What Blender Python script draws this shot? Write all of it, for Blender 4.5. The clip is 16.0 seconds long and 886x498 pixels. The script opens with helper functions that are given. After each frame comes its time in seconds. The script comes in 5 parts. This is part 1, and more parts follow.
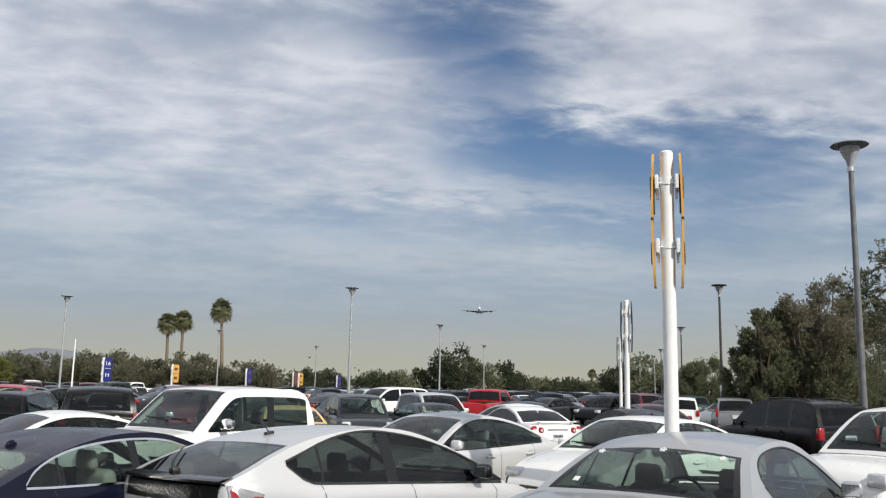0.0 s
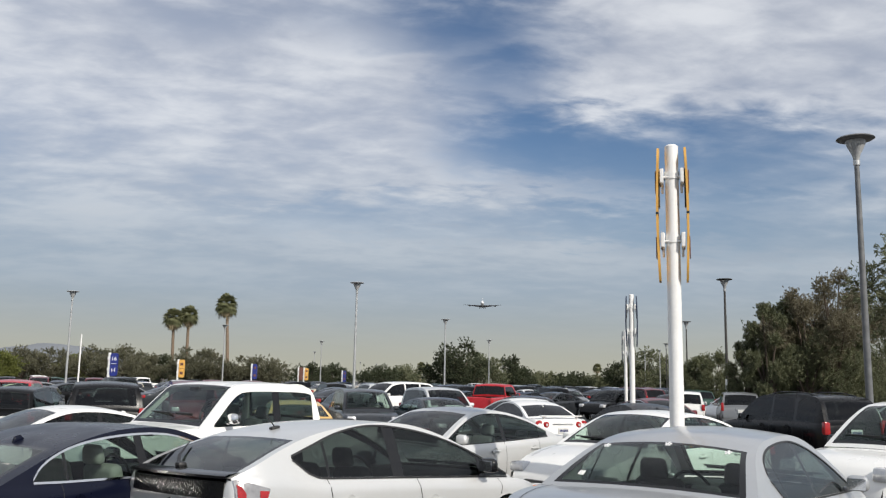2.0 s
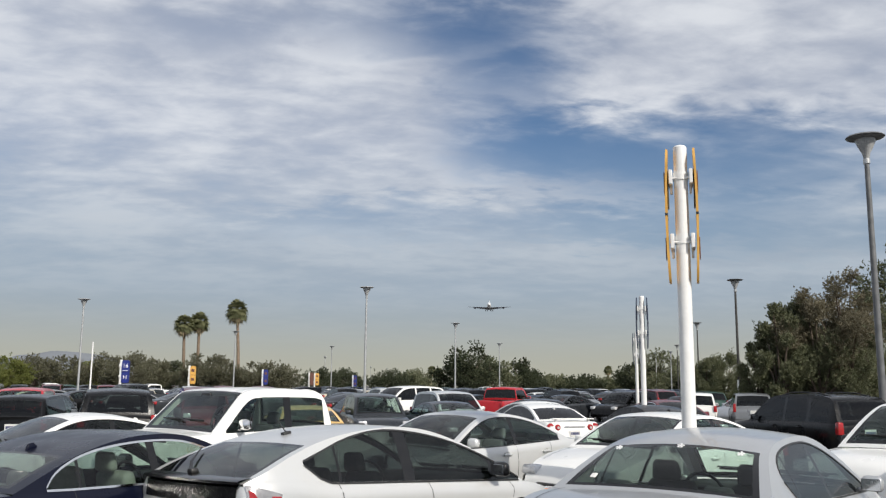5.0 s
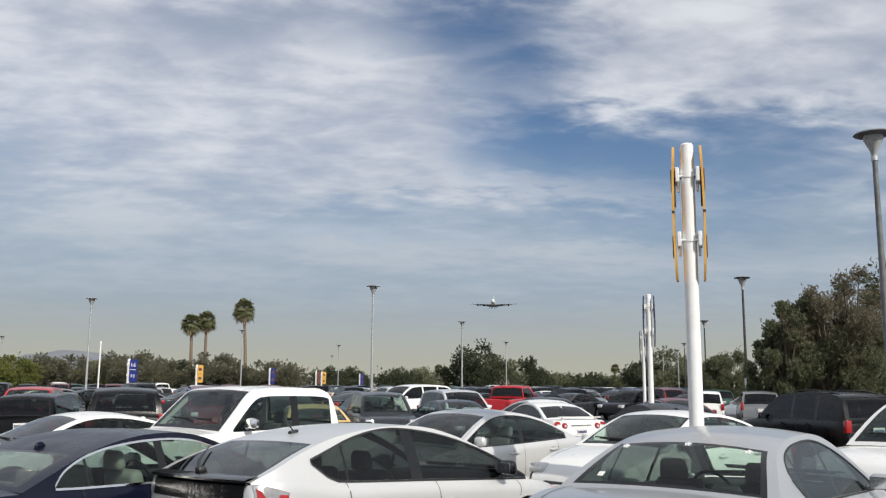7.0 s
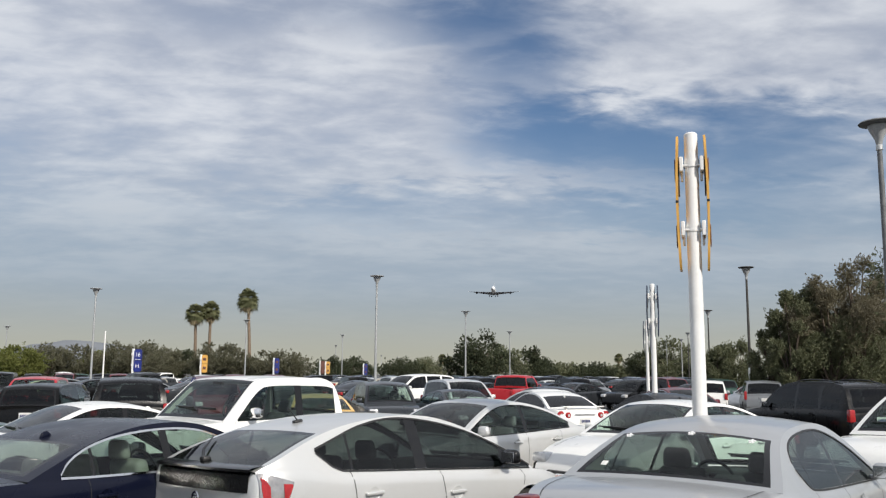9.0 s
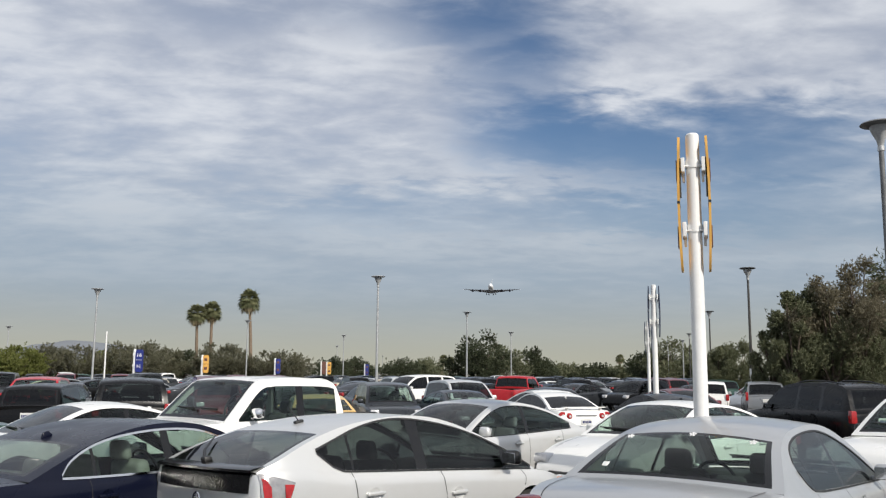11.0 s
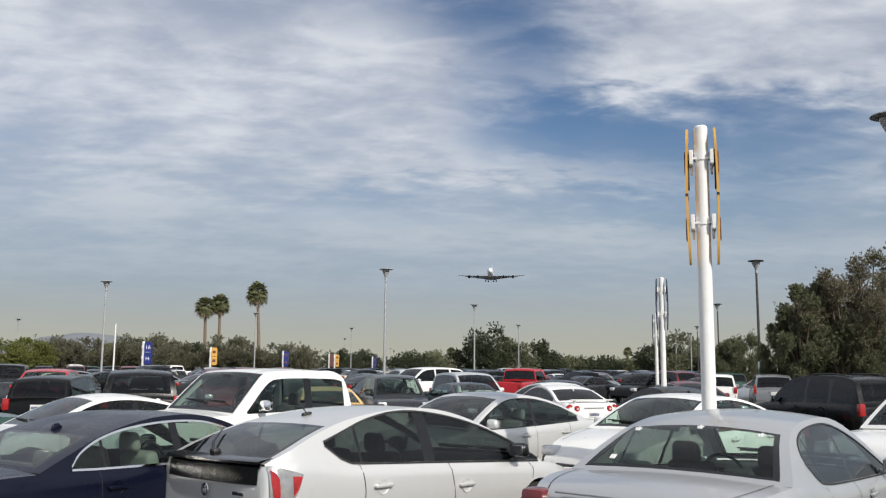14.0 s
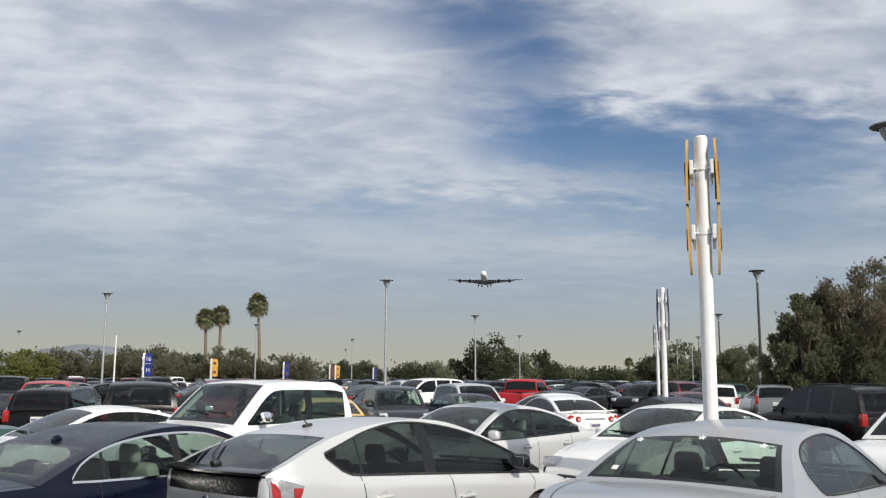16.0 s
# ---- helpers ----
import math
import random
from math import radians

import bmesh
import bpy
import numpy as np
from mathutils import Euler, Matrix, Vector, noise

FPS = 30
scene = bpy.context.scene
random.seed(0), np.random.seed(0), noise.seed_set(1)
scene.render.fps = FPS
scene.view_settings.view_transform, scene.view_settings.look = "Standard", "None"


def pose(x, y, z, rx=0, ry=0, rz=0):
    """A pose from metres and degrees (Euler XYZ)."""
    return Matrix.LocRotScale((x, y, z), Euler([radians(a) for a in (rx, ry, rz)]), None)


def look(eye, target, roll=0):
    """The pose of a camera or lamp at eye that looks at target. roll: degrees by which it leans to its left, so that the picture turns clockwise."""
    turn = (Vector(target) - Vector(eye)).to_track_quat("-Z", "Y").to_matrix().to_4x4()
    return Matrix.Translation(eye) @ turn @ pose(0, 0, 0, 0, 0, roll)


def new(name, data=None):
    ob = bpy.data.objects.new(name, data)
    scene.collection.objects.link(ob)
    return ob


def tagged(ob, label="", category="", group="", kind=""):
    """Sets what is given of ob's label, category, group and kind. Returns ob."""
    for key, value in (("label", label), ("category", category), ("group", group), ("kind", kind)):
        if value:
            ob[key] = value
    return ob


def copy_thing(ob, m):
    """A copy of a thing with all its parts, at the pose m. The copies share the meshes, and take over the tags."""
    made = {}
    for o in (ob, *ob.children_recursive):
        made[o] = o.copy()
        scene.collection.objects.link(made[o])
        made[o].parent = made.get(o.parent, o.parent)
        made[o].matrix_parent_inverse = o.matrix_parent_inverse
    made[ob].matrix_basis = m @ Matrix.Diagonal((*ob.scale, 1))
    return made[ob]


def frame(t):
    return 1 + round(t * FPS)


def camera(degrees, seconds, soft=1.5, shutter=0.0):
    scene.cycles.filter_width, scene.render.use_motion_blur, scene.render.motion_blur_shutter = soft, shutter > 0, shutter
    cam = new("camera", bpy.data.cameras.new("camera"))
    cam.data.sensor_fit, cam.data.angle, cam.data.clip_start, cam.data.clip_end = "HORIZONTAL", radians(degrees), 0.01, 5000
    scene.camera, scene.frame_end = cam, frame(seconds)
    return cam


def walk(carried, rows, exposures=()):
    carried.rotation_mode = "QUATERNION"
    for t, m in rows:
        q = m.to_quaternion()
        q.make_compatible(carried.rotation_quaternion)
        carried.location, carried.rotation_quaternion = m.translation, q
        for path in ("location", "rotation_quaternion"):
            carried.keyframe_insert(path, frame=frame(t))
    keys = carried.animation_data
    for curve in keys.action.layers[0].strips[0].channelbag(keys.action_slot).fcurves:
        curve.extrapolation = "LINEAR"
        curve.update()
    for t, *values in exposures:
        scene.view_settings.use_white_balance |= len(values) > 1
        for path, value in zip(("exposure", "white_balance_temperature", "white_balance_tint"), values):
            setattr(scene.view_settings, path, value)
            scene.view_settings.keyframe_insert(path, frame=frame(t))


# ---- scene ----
# the camera stands on one spot and is turned freely
EYE = (0.0, 0.0, 1.9)
TURNS = [  # seconds, turn to the right, tilt up, lean (degrees)
    (0.0, 1.351, 9.079, 1.139), (0.5, 1.315, 9.198, 1.135), (1.0, 1.117, 9.232, 1.038), (1.5, 0.999, 9.065, 1.041),
    (2.0, 1.038, 8.728, 1.060), (2.5, 1.006, 8.465, 0.969), (3.0, 0.954, 8.666, 0.923), (3.5, 0.926, 8.855, 0.903),
    (4.0, 0.804, 9.182, 0.763), (6.5, 0.010, 8.569, 0.379), (7.0, -0.004, 8.867, 0.411), (7.5, 0.000, 8.931, 0.330),
    (8.0, -0.054, 8.868, 0.310), (8.5, -0.231, 8.453, 0.352), (9.0, -0.233, 8.198, 0.384), (11.5, -0.341, 8.242, 0.440),
    (12.0, -0.348, 7.798, 0.400), (12.5, -0.495, 7.634, 0.484), (13.0, -0.643, 7.580, 0.479), (13.5, -0.726, 7.674, 0.520),
    (14.0, -0.820, 7.751, 0.503), (14.5, -0.866, 7.849, 0.498), (15.0, -0.840, 8.088, 0.465), (15.5, -0.817, 8.337, 0.386),
    (16.0, -0.869, 8.457, 0.375)]
cam = camera(53.95, 16.0, soft=1.25)


def aim(right, up, lean):
    a, b = radians(right), radians(up)
    way = Vector((math.sin(a) * math.cos(b), math.cos(a) * math.cos(b), math.sin(b)))
    return look(EYE, Vector(EYE) + way * 10, lean)


walk(cam, [(t, aim(a, b, c)) for t, a, b, c in TURNS])

# ---- daylight: sun behind the camera to the right, broken cloud, brown haze low down ----
SUN_TO = Vector((0.52, -0.66, 0.62)).normalized()
sun = new("sun", bpy.data.lights.new("sun", "SUN"))
sun.data.energy, sun.data.angle, sun.data.color = 4.4, radians(0.6), (1.0, 0.94, 0.85)
sun.matrix_world = look((0, 0, 60), Vector((0, 0, 60)) - SUN_TO)


def links(tree):
    """For a node tree: a maker of nodes and a joiner."""
    def node(kind, **given):
        n = tree.nodes.new(kind)
        for key, value in given.items():
            n.inputs[key].default_value = value
        return n

    def join(a, b):
        tree.links.new(a, b)
    return node, join


def maths(tree, op, a, b=None, clamp=False):
    n = tree.nodes.new("ShaderNodeMath")
    n.operation, n.use_clamp = op, clamp
    for k, v in enumerate((a, b)):
        if v is None:
            continue
        if isinstance(v, (int, float)):
            n.inputs[k].default_value = v
        else:
            tree.links.new(v, n.inputs[k])
    return n.outputs[0]


def mapped(tree, value, a, b, c=0.0, d=1.0):
    n = tree.nodes.new("ShaderNodeMapRange")
    n.interpolation_type = "SMOOTHSTEP"
    tree.links.new(value, n.inputs[0])
    for k, v in zip((1, 2, 3, 4), (a, b, c, d)):
        n.inputs[k].default_value = v
    return n.outputs[0]


def mixed(tree, fac, a, b):
    n = tree.nodes.new("ShaderNodeMix")
    n.data_type = "RGBA"
    for slot, v in ((0, fac), (6, a), (7, b)):
        if isinstance(v, (int, float)):
            n.inputs[slot].default_value = v
        elif isinstance(v, tuple):
            n.inputs[slot].default_value = (*v, 1)
        else:
            tree.links.new(v, n.inputs[slot])
    return n.outputs[2]


def make_world():
    world = bpy.data.worlds.new("sky")
    scene.world = world
    world.use_nodes = True
    world.cycles.sampling_method, world.cycles.sample_map_resolution = "MANUAL", 256
    tree = world.node_tree
    tree.nodes.clear()
    node, join = links(tree)
    coord = node("ShaderNodeTexCoord")
    apart = node("ShaderNodeSeparateXYZ")
    join(coord.outputs["Generated"], apart.inputs[0])
    x, y, z = apart.outputs
    sky = node("ShaderNodeTexSky")
    sky.sky_type, sky.sun_disc, sky.sun_elevation = "NISHITA", False, math.asin(SUN_TO.z)
    sky.sun_rotation, sky.dust_density, sky.ozone_density = math.atan2(SUN_TO.x, SUN_TO.y), 0.3, 5.0
    blue = node("ShaderNodeVectorMath")
    blue.operation = "SCALE"
    join(sky.outputs[0], blue.inputs[0])
    blue.inputs["Scale"].default_value = 0.082
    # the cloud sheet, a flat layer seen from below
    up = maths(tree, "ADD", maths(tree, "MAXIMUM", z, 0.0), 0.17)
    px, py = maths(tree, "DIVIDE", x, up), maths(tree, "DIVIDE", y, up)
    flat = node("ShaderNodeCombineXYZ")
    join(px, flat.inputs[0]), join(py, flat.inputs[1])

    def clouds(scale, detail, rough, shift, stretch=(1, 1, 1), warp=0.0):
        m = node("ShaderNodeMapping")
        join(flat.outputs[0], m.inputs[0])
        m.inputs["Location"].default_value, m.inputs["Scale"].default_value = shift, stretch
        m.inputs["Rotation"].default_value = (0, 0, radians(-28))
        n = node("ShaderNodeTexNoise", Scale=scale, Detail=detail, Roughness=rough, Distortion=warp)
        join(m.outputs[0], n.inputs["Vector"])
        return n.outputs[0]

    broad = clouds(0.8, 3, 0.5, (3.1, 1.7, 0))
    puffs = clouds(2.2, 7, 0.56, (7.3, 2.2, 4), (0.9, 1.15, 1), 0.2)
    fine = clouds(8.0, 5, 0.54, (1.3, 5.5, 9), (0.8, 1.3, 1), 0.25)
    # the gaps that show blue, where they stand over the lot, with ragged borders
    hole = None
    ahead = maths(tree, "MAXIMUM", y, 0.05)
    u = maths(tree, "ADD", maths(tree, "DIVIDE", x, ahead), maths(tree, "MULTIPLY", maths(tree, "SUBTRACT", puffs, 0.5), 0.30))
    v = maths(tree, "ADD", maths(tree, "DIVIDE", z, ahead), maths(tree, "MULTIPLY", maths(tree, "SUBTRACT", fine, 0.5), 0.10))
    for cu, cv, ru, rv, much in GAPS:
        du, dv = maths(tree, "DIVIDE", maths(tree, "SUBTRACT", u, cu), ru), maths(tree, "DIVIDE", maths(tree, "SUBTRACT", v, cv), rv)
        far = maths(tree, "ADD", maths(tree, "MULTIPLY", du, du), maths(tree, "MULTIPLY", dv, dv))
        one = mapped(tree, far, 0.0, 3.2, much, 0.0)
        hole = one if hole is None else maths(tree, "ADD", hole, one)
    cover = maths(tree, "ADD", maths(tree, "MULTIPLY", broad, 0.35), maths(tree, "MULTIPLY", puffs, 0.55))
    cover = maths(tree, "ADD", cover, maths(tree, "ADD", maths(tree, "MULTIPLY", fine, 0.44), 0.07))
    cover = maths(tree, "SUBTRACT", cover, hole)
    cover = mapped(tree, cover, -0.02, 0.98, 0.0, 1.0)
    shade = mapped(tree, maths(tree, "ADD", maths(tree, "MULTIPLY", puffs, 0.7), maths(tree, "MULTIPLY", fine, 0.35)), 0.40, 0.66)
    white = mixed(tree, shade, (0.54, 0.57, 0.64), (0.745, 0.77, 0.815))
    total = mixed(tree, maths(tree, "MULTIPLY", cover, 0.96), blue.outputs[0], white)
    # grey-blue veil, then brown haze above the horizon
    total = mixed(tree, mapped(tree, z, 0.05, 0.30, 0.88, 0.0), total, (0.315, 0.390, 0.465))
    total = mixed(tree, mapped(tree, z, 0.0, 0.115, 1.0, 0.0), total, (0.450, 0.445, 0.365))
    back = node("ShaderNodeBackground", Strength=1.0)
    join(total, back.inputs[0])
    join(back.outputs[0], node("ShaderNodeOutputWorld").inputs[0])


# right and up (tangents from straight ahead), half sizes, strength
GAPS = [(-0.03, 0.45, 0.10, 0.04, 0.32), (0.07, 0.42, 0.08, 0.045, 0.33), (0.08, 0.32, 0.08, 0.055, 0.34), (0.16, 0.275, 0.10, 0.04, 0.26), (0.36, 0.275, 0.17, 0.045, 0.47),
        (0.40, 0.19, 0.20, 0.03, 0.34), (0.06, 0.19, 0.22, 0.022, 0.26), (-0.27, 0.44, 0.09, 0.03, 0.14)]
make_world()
scene.view_settings.exposure = 0.0


# ---- materials ----
def material(name):
    mat = bpy.data.materials.new(name)
    mat.use_nodes = True
    tree = mat.node_tree
    return mat, tree, tree.nodes["Principled BSDF"]


def noise_of(tree, scale, detail=4.0, rough=0.55, space="Object"):
    node, join = links(tree)
    c = node("ShaderNodeTexCoord")
    n = node("ShaderNodeTexNoise", Scale=scale, Detail=detail, Roughness=rough)
    join(c.outputs[space], n.inputs["Vector"])
    return n.outputs[0]


def bump_of(tree, shader, height, strength, distance=0.01):
    node, join = links(tree)
    b = node("ShaderNodeBump", Strength=strength, Distance=distance)
    join(height, b.inputs["Height"])
    join(b.outputs[0], shader.inputs["Normal"])


def surface(name, low, high, rough=0.6, scale=6.0, metal=0.0, bump=0.0, coat=0.0, grit=60.0, spec=0.5):
    """A surface whose colour wanders from low to high in stains, with fine grain on top."""
    mat, tree, bsdf = material(name)
    big, small = noise_of(tree, scale), noise_of(tree, grit, 3.0)
    value = mapped(tree, maths(tree, "ADD", maths(tree, "MULTIPLY", big, 0.7), maths(tree, "MULTIPLY", small, 0.3)), 0.3, 0.7)
    tree.links.new(mixed(tree, value, low, high), bsdf.inputs["Base Color"])
    tree.links.new(mapped(tree, small, 0.2, 0.8, max(rough - 0.08, 0.02), min(rough + 0.1, 1)), bsdf.inputs["Roughness"])
    bsdf.inputs["Metallic"].default_value = metal
    bsdf.inputs["Coat Weight"].default_value = coat
    bsdf.inputs["Coat Roughness"].default_value = 0.04
    bsdf.inputs["Specular IOR Level"].default_value = spec
    if bump:
        bump_of(tree, bsdf, small, bump)
    return mat


def paint(name, colour, metal=0.0, rough=0.35, dust=0.10, coat=0.6):
    """Car paint under clear coat, with a film of dust that dulls it in patches."""
    mat, tree, bsdf = material(name)
    big, small = noise_of(tree, 2.2), noise_of(tree, 90.0, 3.0)
    film = maths(tree, "MULTIPLY", mapped(tree, maths(tree, "ADD", maths(tree, "MULTIPLY", big, 0.75), maths(tree, "MULTIPLY", small, 0.25)), 0.35, 0.75), dust)
    tree.links.new(mixed(tree, film, colour, (0.33, 0.30, 0.26)), bsdf.inputs["Base Color"])
    tree.links.new(mapped(tree, big, 0.3, 0.7, rough - 0.05, rough + 0.08), bsdf.inputs["Roughness"])
    tree.links.new(mapped(tree, big, 0.3, 0.75, 0.02, 0.10), bsdf.inputs["Coat Roughness"])
    bsdf.inputs["Metallic"].default_value = metal
    bsdf.inputs["Coat Weight"].default_value = coat
    bsdf.inputs["Specular IOR Level"].default_value = 0.15
    return mat


def glazing(name, tint):
    """Thin car glass: what it lets through is tinted, what it mirrors grows at a slant."""
    mat = bpy.data.materials.new(name)
    mat.use_nodes = True
    tree = mat.node_tree
    tree.nodes.clear()
    node, join = links(tree)
    clear, shine, both, out = node("ShaderNodeBsdfTransparent"), node("ShaderNodeBsdfGlossy"), node("ShaderNodeMixShader"), node("ShaderNodeOutputMaterial")
    film = noise_of(tree, 3.0)
    join(mixed(tree, mapped(tree, film, 0.3, 0.8), tint, tuple(0.9 * c + 0.01 for c in tint)), clear.inputs[0])
    shine.inputs["Roughness"].default_value = 0.03
    f = node("ShaderNodeLayerWeight", Blend=0.5)
    gloss = maths(tree, "ADD", maths(tree, "MULTIPLY", maths(tree, "POWER", f.outputs["Facing"], 4.5), 0.9), 0.045)
    join(gloss, both.inputs[0]), join(clear.outputs[0], both.inputs[1]), join(shine.outputs[0], both.inputs[2])
    join(both.outputs[0], out.inputs[0])
    return mat


SILVER = paint("silver_paint", (0.66, 0.665, 0.66), 0.45, 0.34)
SILVER_COOL = paint("cool_silver_paint", (0.43, 0.445, 0.462), 0.45, 0.34)
WHITE = paint("white_paint", (0.80, 0.80, 0.78), 0.0, 0.30, 0.06)
NAVY = paint("navy_paint", (0.0035, 0.005, 0.015), 0.0, 0.28, 0.004, 0.20)
BLACK = paint("black_paint", (0.003, 0.003, 0.0035), 0.0, 0.28, 0.004, 0.32)
CHARCOAL = paint("charcoal_paint", (0.030, 0.034, 0.040), 0.3, 0.32, 0.03)
DARK_BLUE = paint("dark_blue_paint", (0.014, 0.024, 0.05), 0.2, 0.30, 0.03)
RED = paint("red_paint", (0.42, 0.012, 0.02), 0.1, 0.30, 0.05)
YELLOW = paint("yellow_paint", (0.66, 0.44, 0.16), 0.0, 0.32, 0.06)
GREY = paint("grey_paint", (0.22, 0.23, 0.24), 0.5, 0.32, 0.10)
TEAL = paint("green_paint", (0.03, 0.07, 0.06), 0.3, 0.32, 0.10)
TAN = paint("beige_paint", (0.42, 0.37, 0.28), 0.3, 0.34, 0.10)
MAROON = paint("maroon_paint", (0.11, 0.012, 0.02), 0.2, 0.32, 0.08)
GLASS = glazing("green_glass", (0.70, 0.82, 0.76))
GLASS_DARK = glazing("privacy_glass", (0.10, 0.11, 0.11))
GLASS_SOFT = glazing("light_smoked_glass", (0.52, 0.62, 0.57))
GLASS_DEEP = glazing("deep_smoked_glass", (0.20, 0.235, 0.225))
GLASS_MID = glazing("smoked_glass", (0.36, 0.41, 0.39))
TRIM = surface("black_trim", (0.008, 0.008, 0.009), (0.020, 0.020, 0.020), 0.45, 8.0)
GLOSS_BLACK = surface("gloss_black", (0.005, 0.005, 0.006), (0.010, 0.010, 0.010), 0.14, 8.0)
PANEL_BLACK = surface("satin_black_panel", (0.004, 0.004, 0.005), (0.008, 0.008, 0.008), 0.30, 8.0, spec=0.15)
RUBBER = surface("tyre_rubber", (0.012, 0.012, 0.012), (0.030, 0.029, 0.027), 0.8, 9.0, bump=0.3)
ALLOY = surface("wheel_alloy", (0.45, 0.45, 0.46), (0.6, 0.6, 0.6), 0.3, 12.0, metal=0.9)
CHROME = surface("chrome", (0.75, 0.75, 0.76), (0.85, 0.85, 0.85), 0.10, 12.0, metal=1.0)
LENS_RED = surface("red_lens", (0.28, 0.012, 0.014), (0.40, 0.018, 0.020), 0.12, 14.0, coat=0.6)
LENS_DARK = surface("dark_red_lens", (0.10, 0.008, 0.010), (0.16, 0.012, 0.012), 0.12, 14.0, coat=0.6)
LENS_CLEAR = surface("clear_lens", (0.55, 0.55, 0.56), (0.75, 0.75, 0.75), 0.10, 14.0, metal=0.3, coat=0.6)
LENS_SILVER = surface("silvered_lens", (0.34, 0.33, 0.33), (0.46, 0.45, 0.45), 0.14, 14.0, metal=0.5, coat=0.8)
LENS_AMBER = surface("amber_lens", (0.75, 0.20, 0.02), (0.85, 0.28, 0.03), 0.15, 14.0, coat=0.5)
PLATE = surface("plate_white", (0.62, 0.62, 0.60), (0.74, 0.73, 0.70), 0.45, 10.0)
PLATE_INK = surface("plate_ink", (0.03, 0.04, 0.12), (0.05, 0.06, 0.15), 0.5, 10.0)
SEAT_GREY = surface("grey_cloth", (0.10, 0.10, 0.105), (0.16, 0.16, 0.165), 0.85, 20.0, bump=0.3)
SEAT_LIGHT = surface("light_leather", (0.36, 0.35, 0.32), (0.46, 0.44, 0.41), 0.6, 14.0)
SEAT_BLACK = surface("black_cloth", (0.018, 0.018, 0.02), (0.035, 0.035, 0.036), 0.85, 20.0, bump=0.3)
CABIN = surface("cabin_plastic", (0.022, 0.022, 0.023), (0.045, 0.044, 0.042), 0.65, 10.0, bump=0.15)
POLE_WHITE = surface("white_pole_paint", (0.74, 0.74, 0.73), (0.84, 0.84, 0.83), 0.38, 2.5, grit=30.0)
SIGN_YELLOW = surface("yellow_sign_paint", (0.58, 0.31, 0.06), (0.70, 0.40, 0.10), 0.45, 4.0)
SIGN_BLUE = surface("blue_sign_paint", (0.012, 0.022, 0.16), (0.02, 0.035, 0.22), 0.4, 4.0)
SIGN_SLATE = surface("slate_blue_sign_paint", (0.014, 0.022, 0.05), (0.025, 0.036, 0.075), 0.4, 4.0)
SIGN_BROWN = surface("brown_sign_paint", (0.10, 0.04, 0.03), (0.16, 0.07, 0.05), 0.5, 4.0)
SIGN_WHITE = surface("white_sign_letters", (0.72, 0.72, 0.72), (0.80, 0.80, 0.80), 0.5, 4.0)
GALVANISED = surface("galvanised_steel", (0.40, 0.41, 0.42), (0.56, 0.57, 0.57), 0.42, 5.0, metal=0.55)
STEEL_GREY = surface("grey_steel_paint", (0.10, 0.105, 0.11), (0.17, 0.175, 0.18), 0.5, 5.0)
BRONZE = surface("dark_bronze_paint", (0.035, 0.034, 0.032), (0.07, 0.066, 0.06), 0.5, 5.0)
LAMP_LENS = surface("lamp_lens", (0.30, 0.31, 0.32), (0.42, 0.43, 0.43), 0.25, 8.0)
AIR_WHITE = surface("aircraft_white", (0.76, 0.77, 0.78), (0.84, 0.84, 0.84), 0.3, 0.3, coat=0.4, grit=3.0)
AIR_GREY = surface("aircraft_grey", (0.17, 0.18, 0.20), (0.24, 0.25, 0.27), 0.4, 0.4, grit=4.0)
AIR_BLUE = surface("engine_blue", (0.025, 0.03, 0.055), (0.045, 0.05, 0.08), 0.35, 0.5, grit=4.0)
BARK = surface("bark", (0.055, 0.042, 0.032), (0.13, 0.10, 0.075), 0.9, 7.0, bump=0.8, grit=25.0)
PALM_BARK = surface("palm_bark", (0.13, 0.095, 0.065), (0.24, 0.18, 0.13), 0.9, 5.0, bump=0.7, grit=14.0)
# distance haze is mixed into the hills' base colour; no air lies between
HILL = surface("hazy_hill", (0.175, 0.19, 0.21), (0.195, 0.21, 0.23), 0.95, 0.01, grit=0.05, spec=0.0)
CONCRETE = surface("concrete", (0.28, 0.27, 0.255), (0.40, 0.39, 0.37), 0.85, 2.0, bump=0.3)
STUCCO = surface("pale_stucco", (0.42, 0.40, 0.36), (0.52, 0.50, 0.46), 0.9, 0.4, grit=6.0)
WINDOW_FAR = surface("far_window_glass", (0.02, 0.025, 0.03), (0.05, 0.055, 0.06), 0.12, 3.0)
STRAW = surface("dry_grass", (0.30, 0.23, 0.13), (0.48, 0.40, 0.26), 0.9, 6.0)


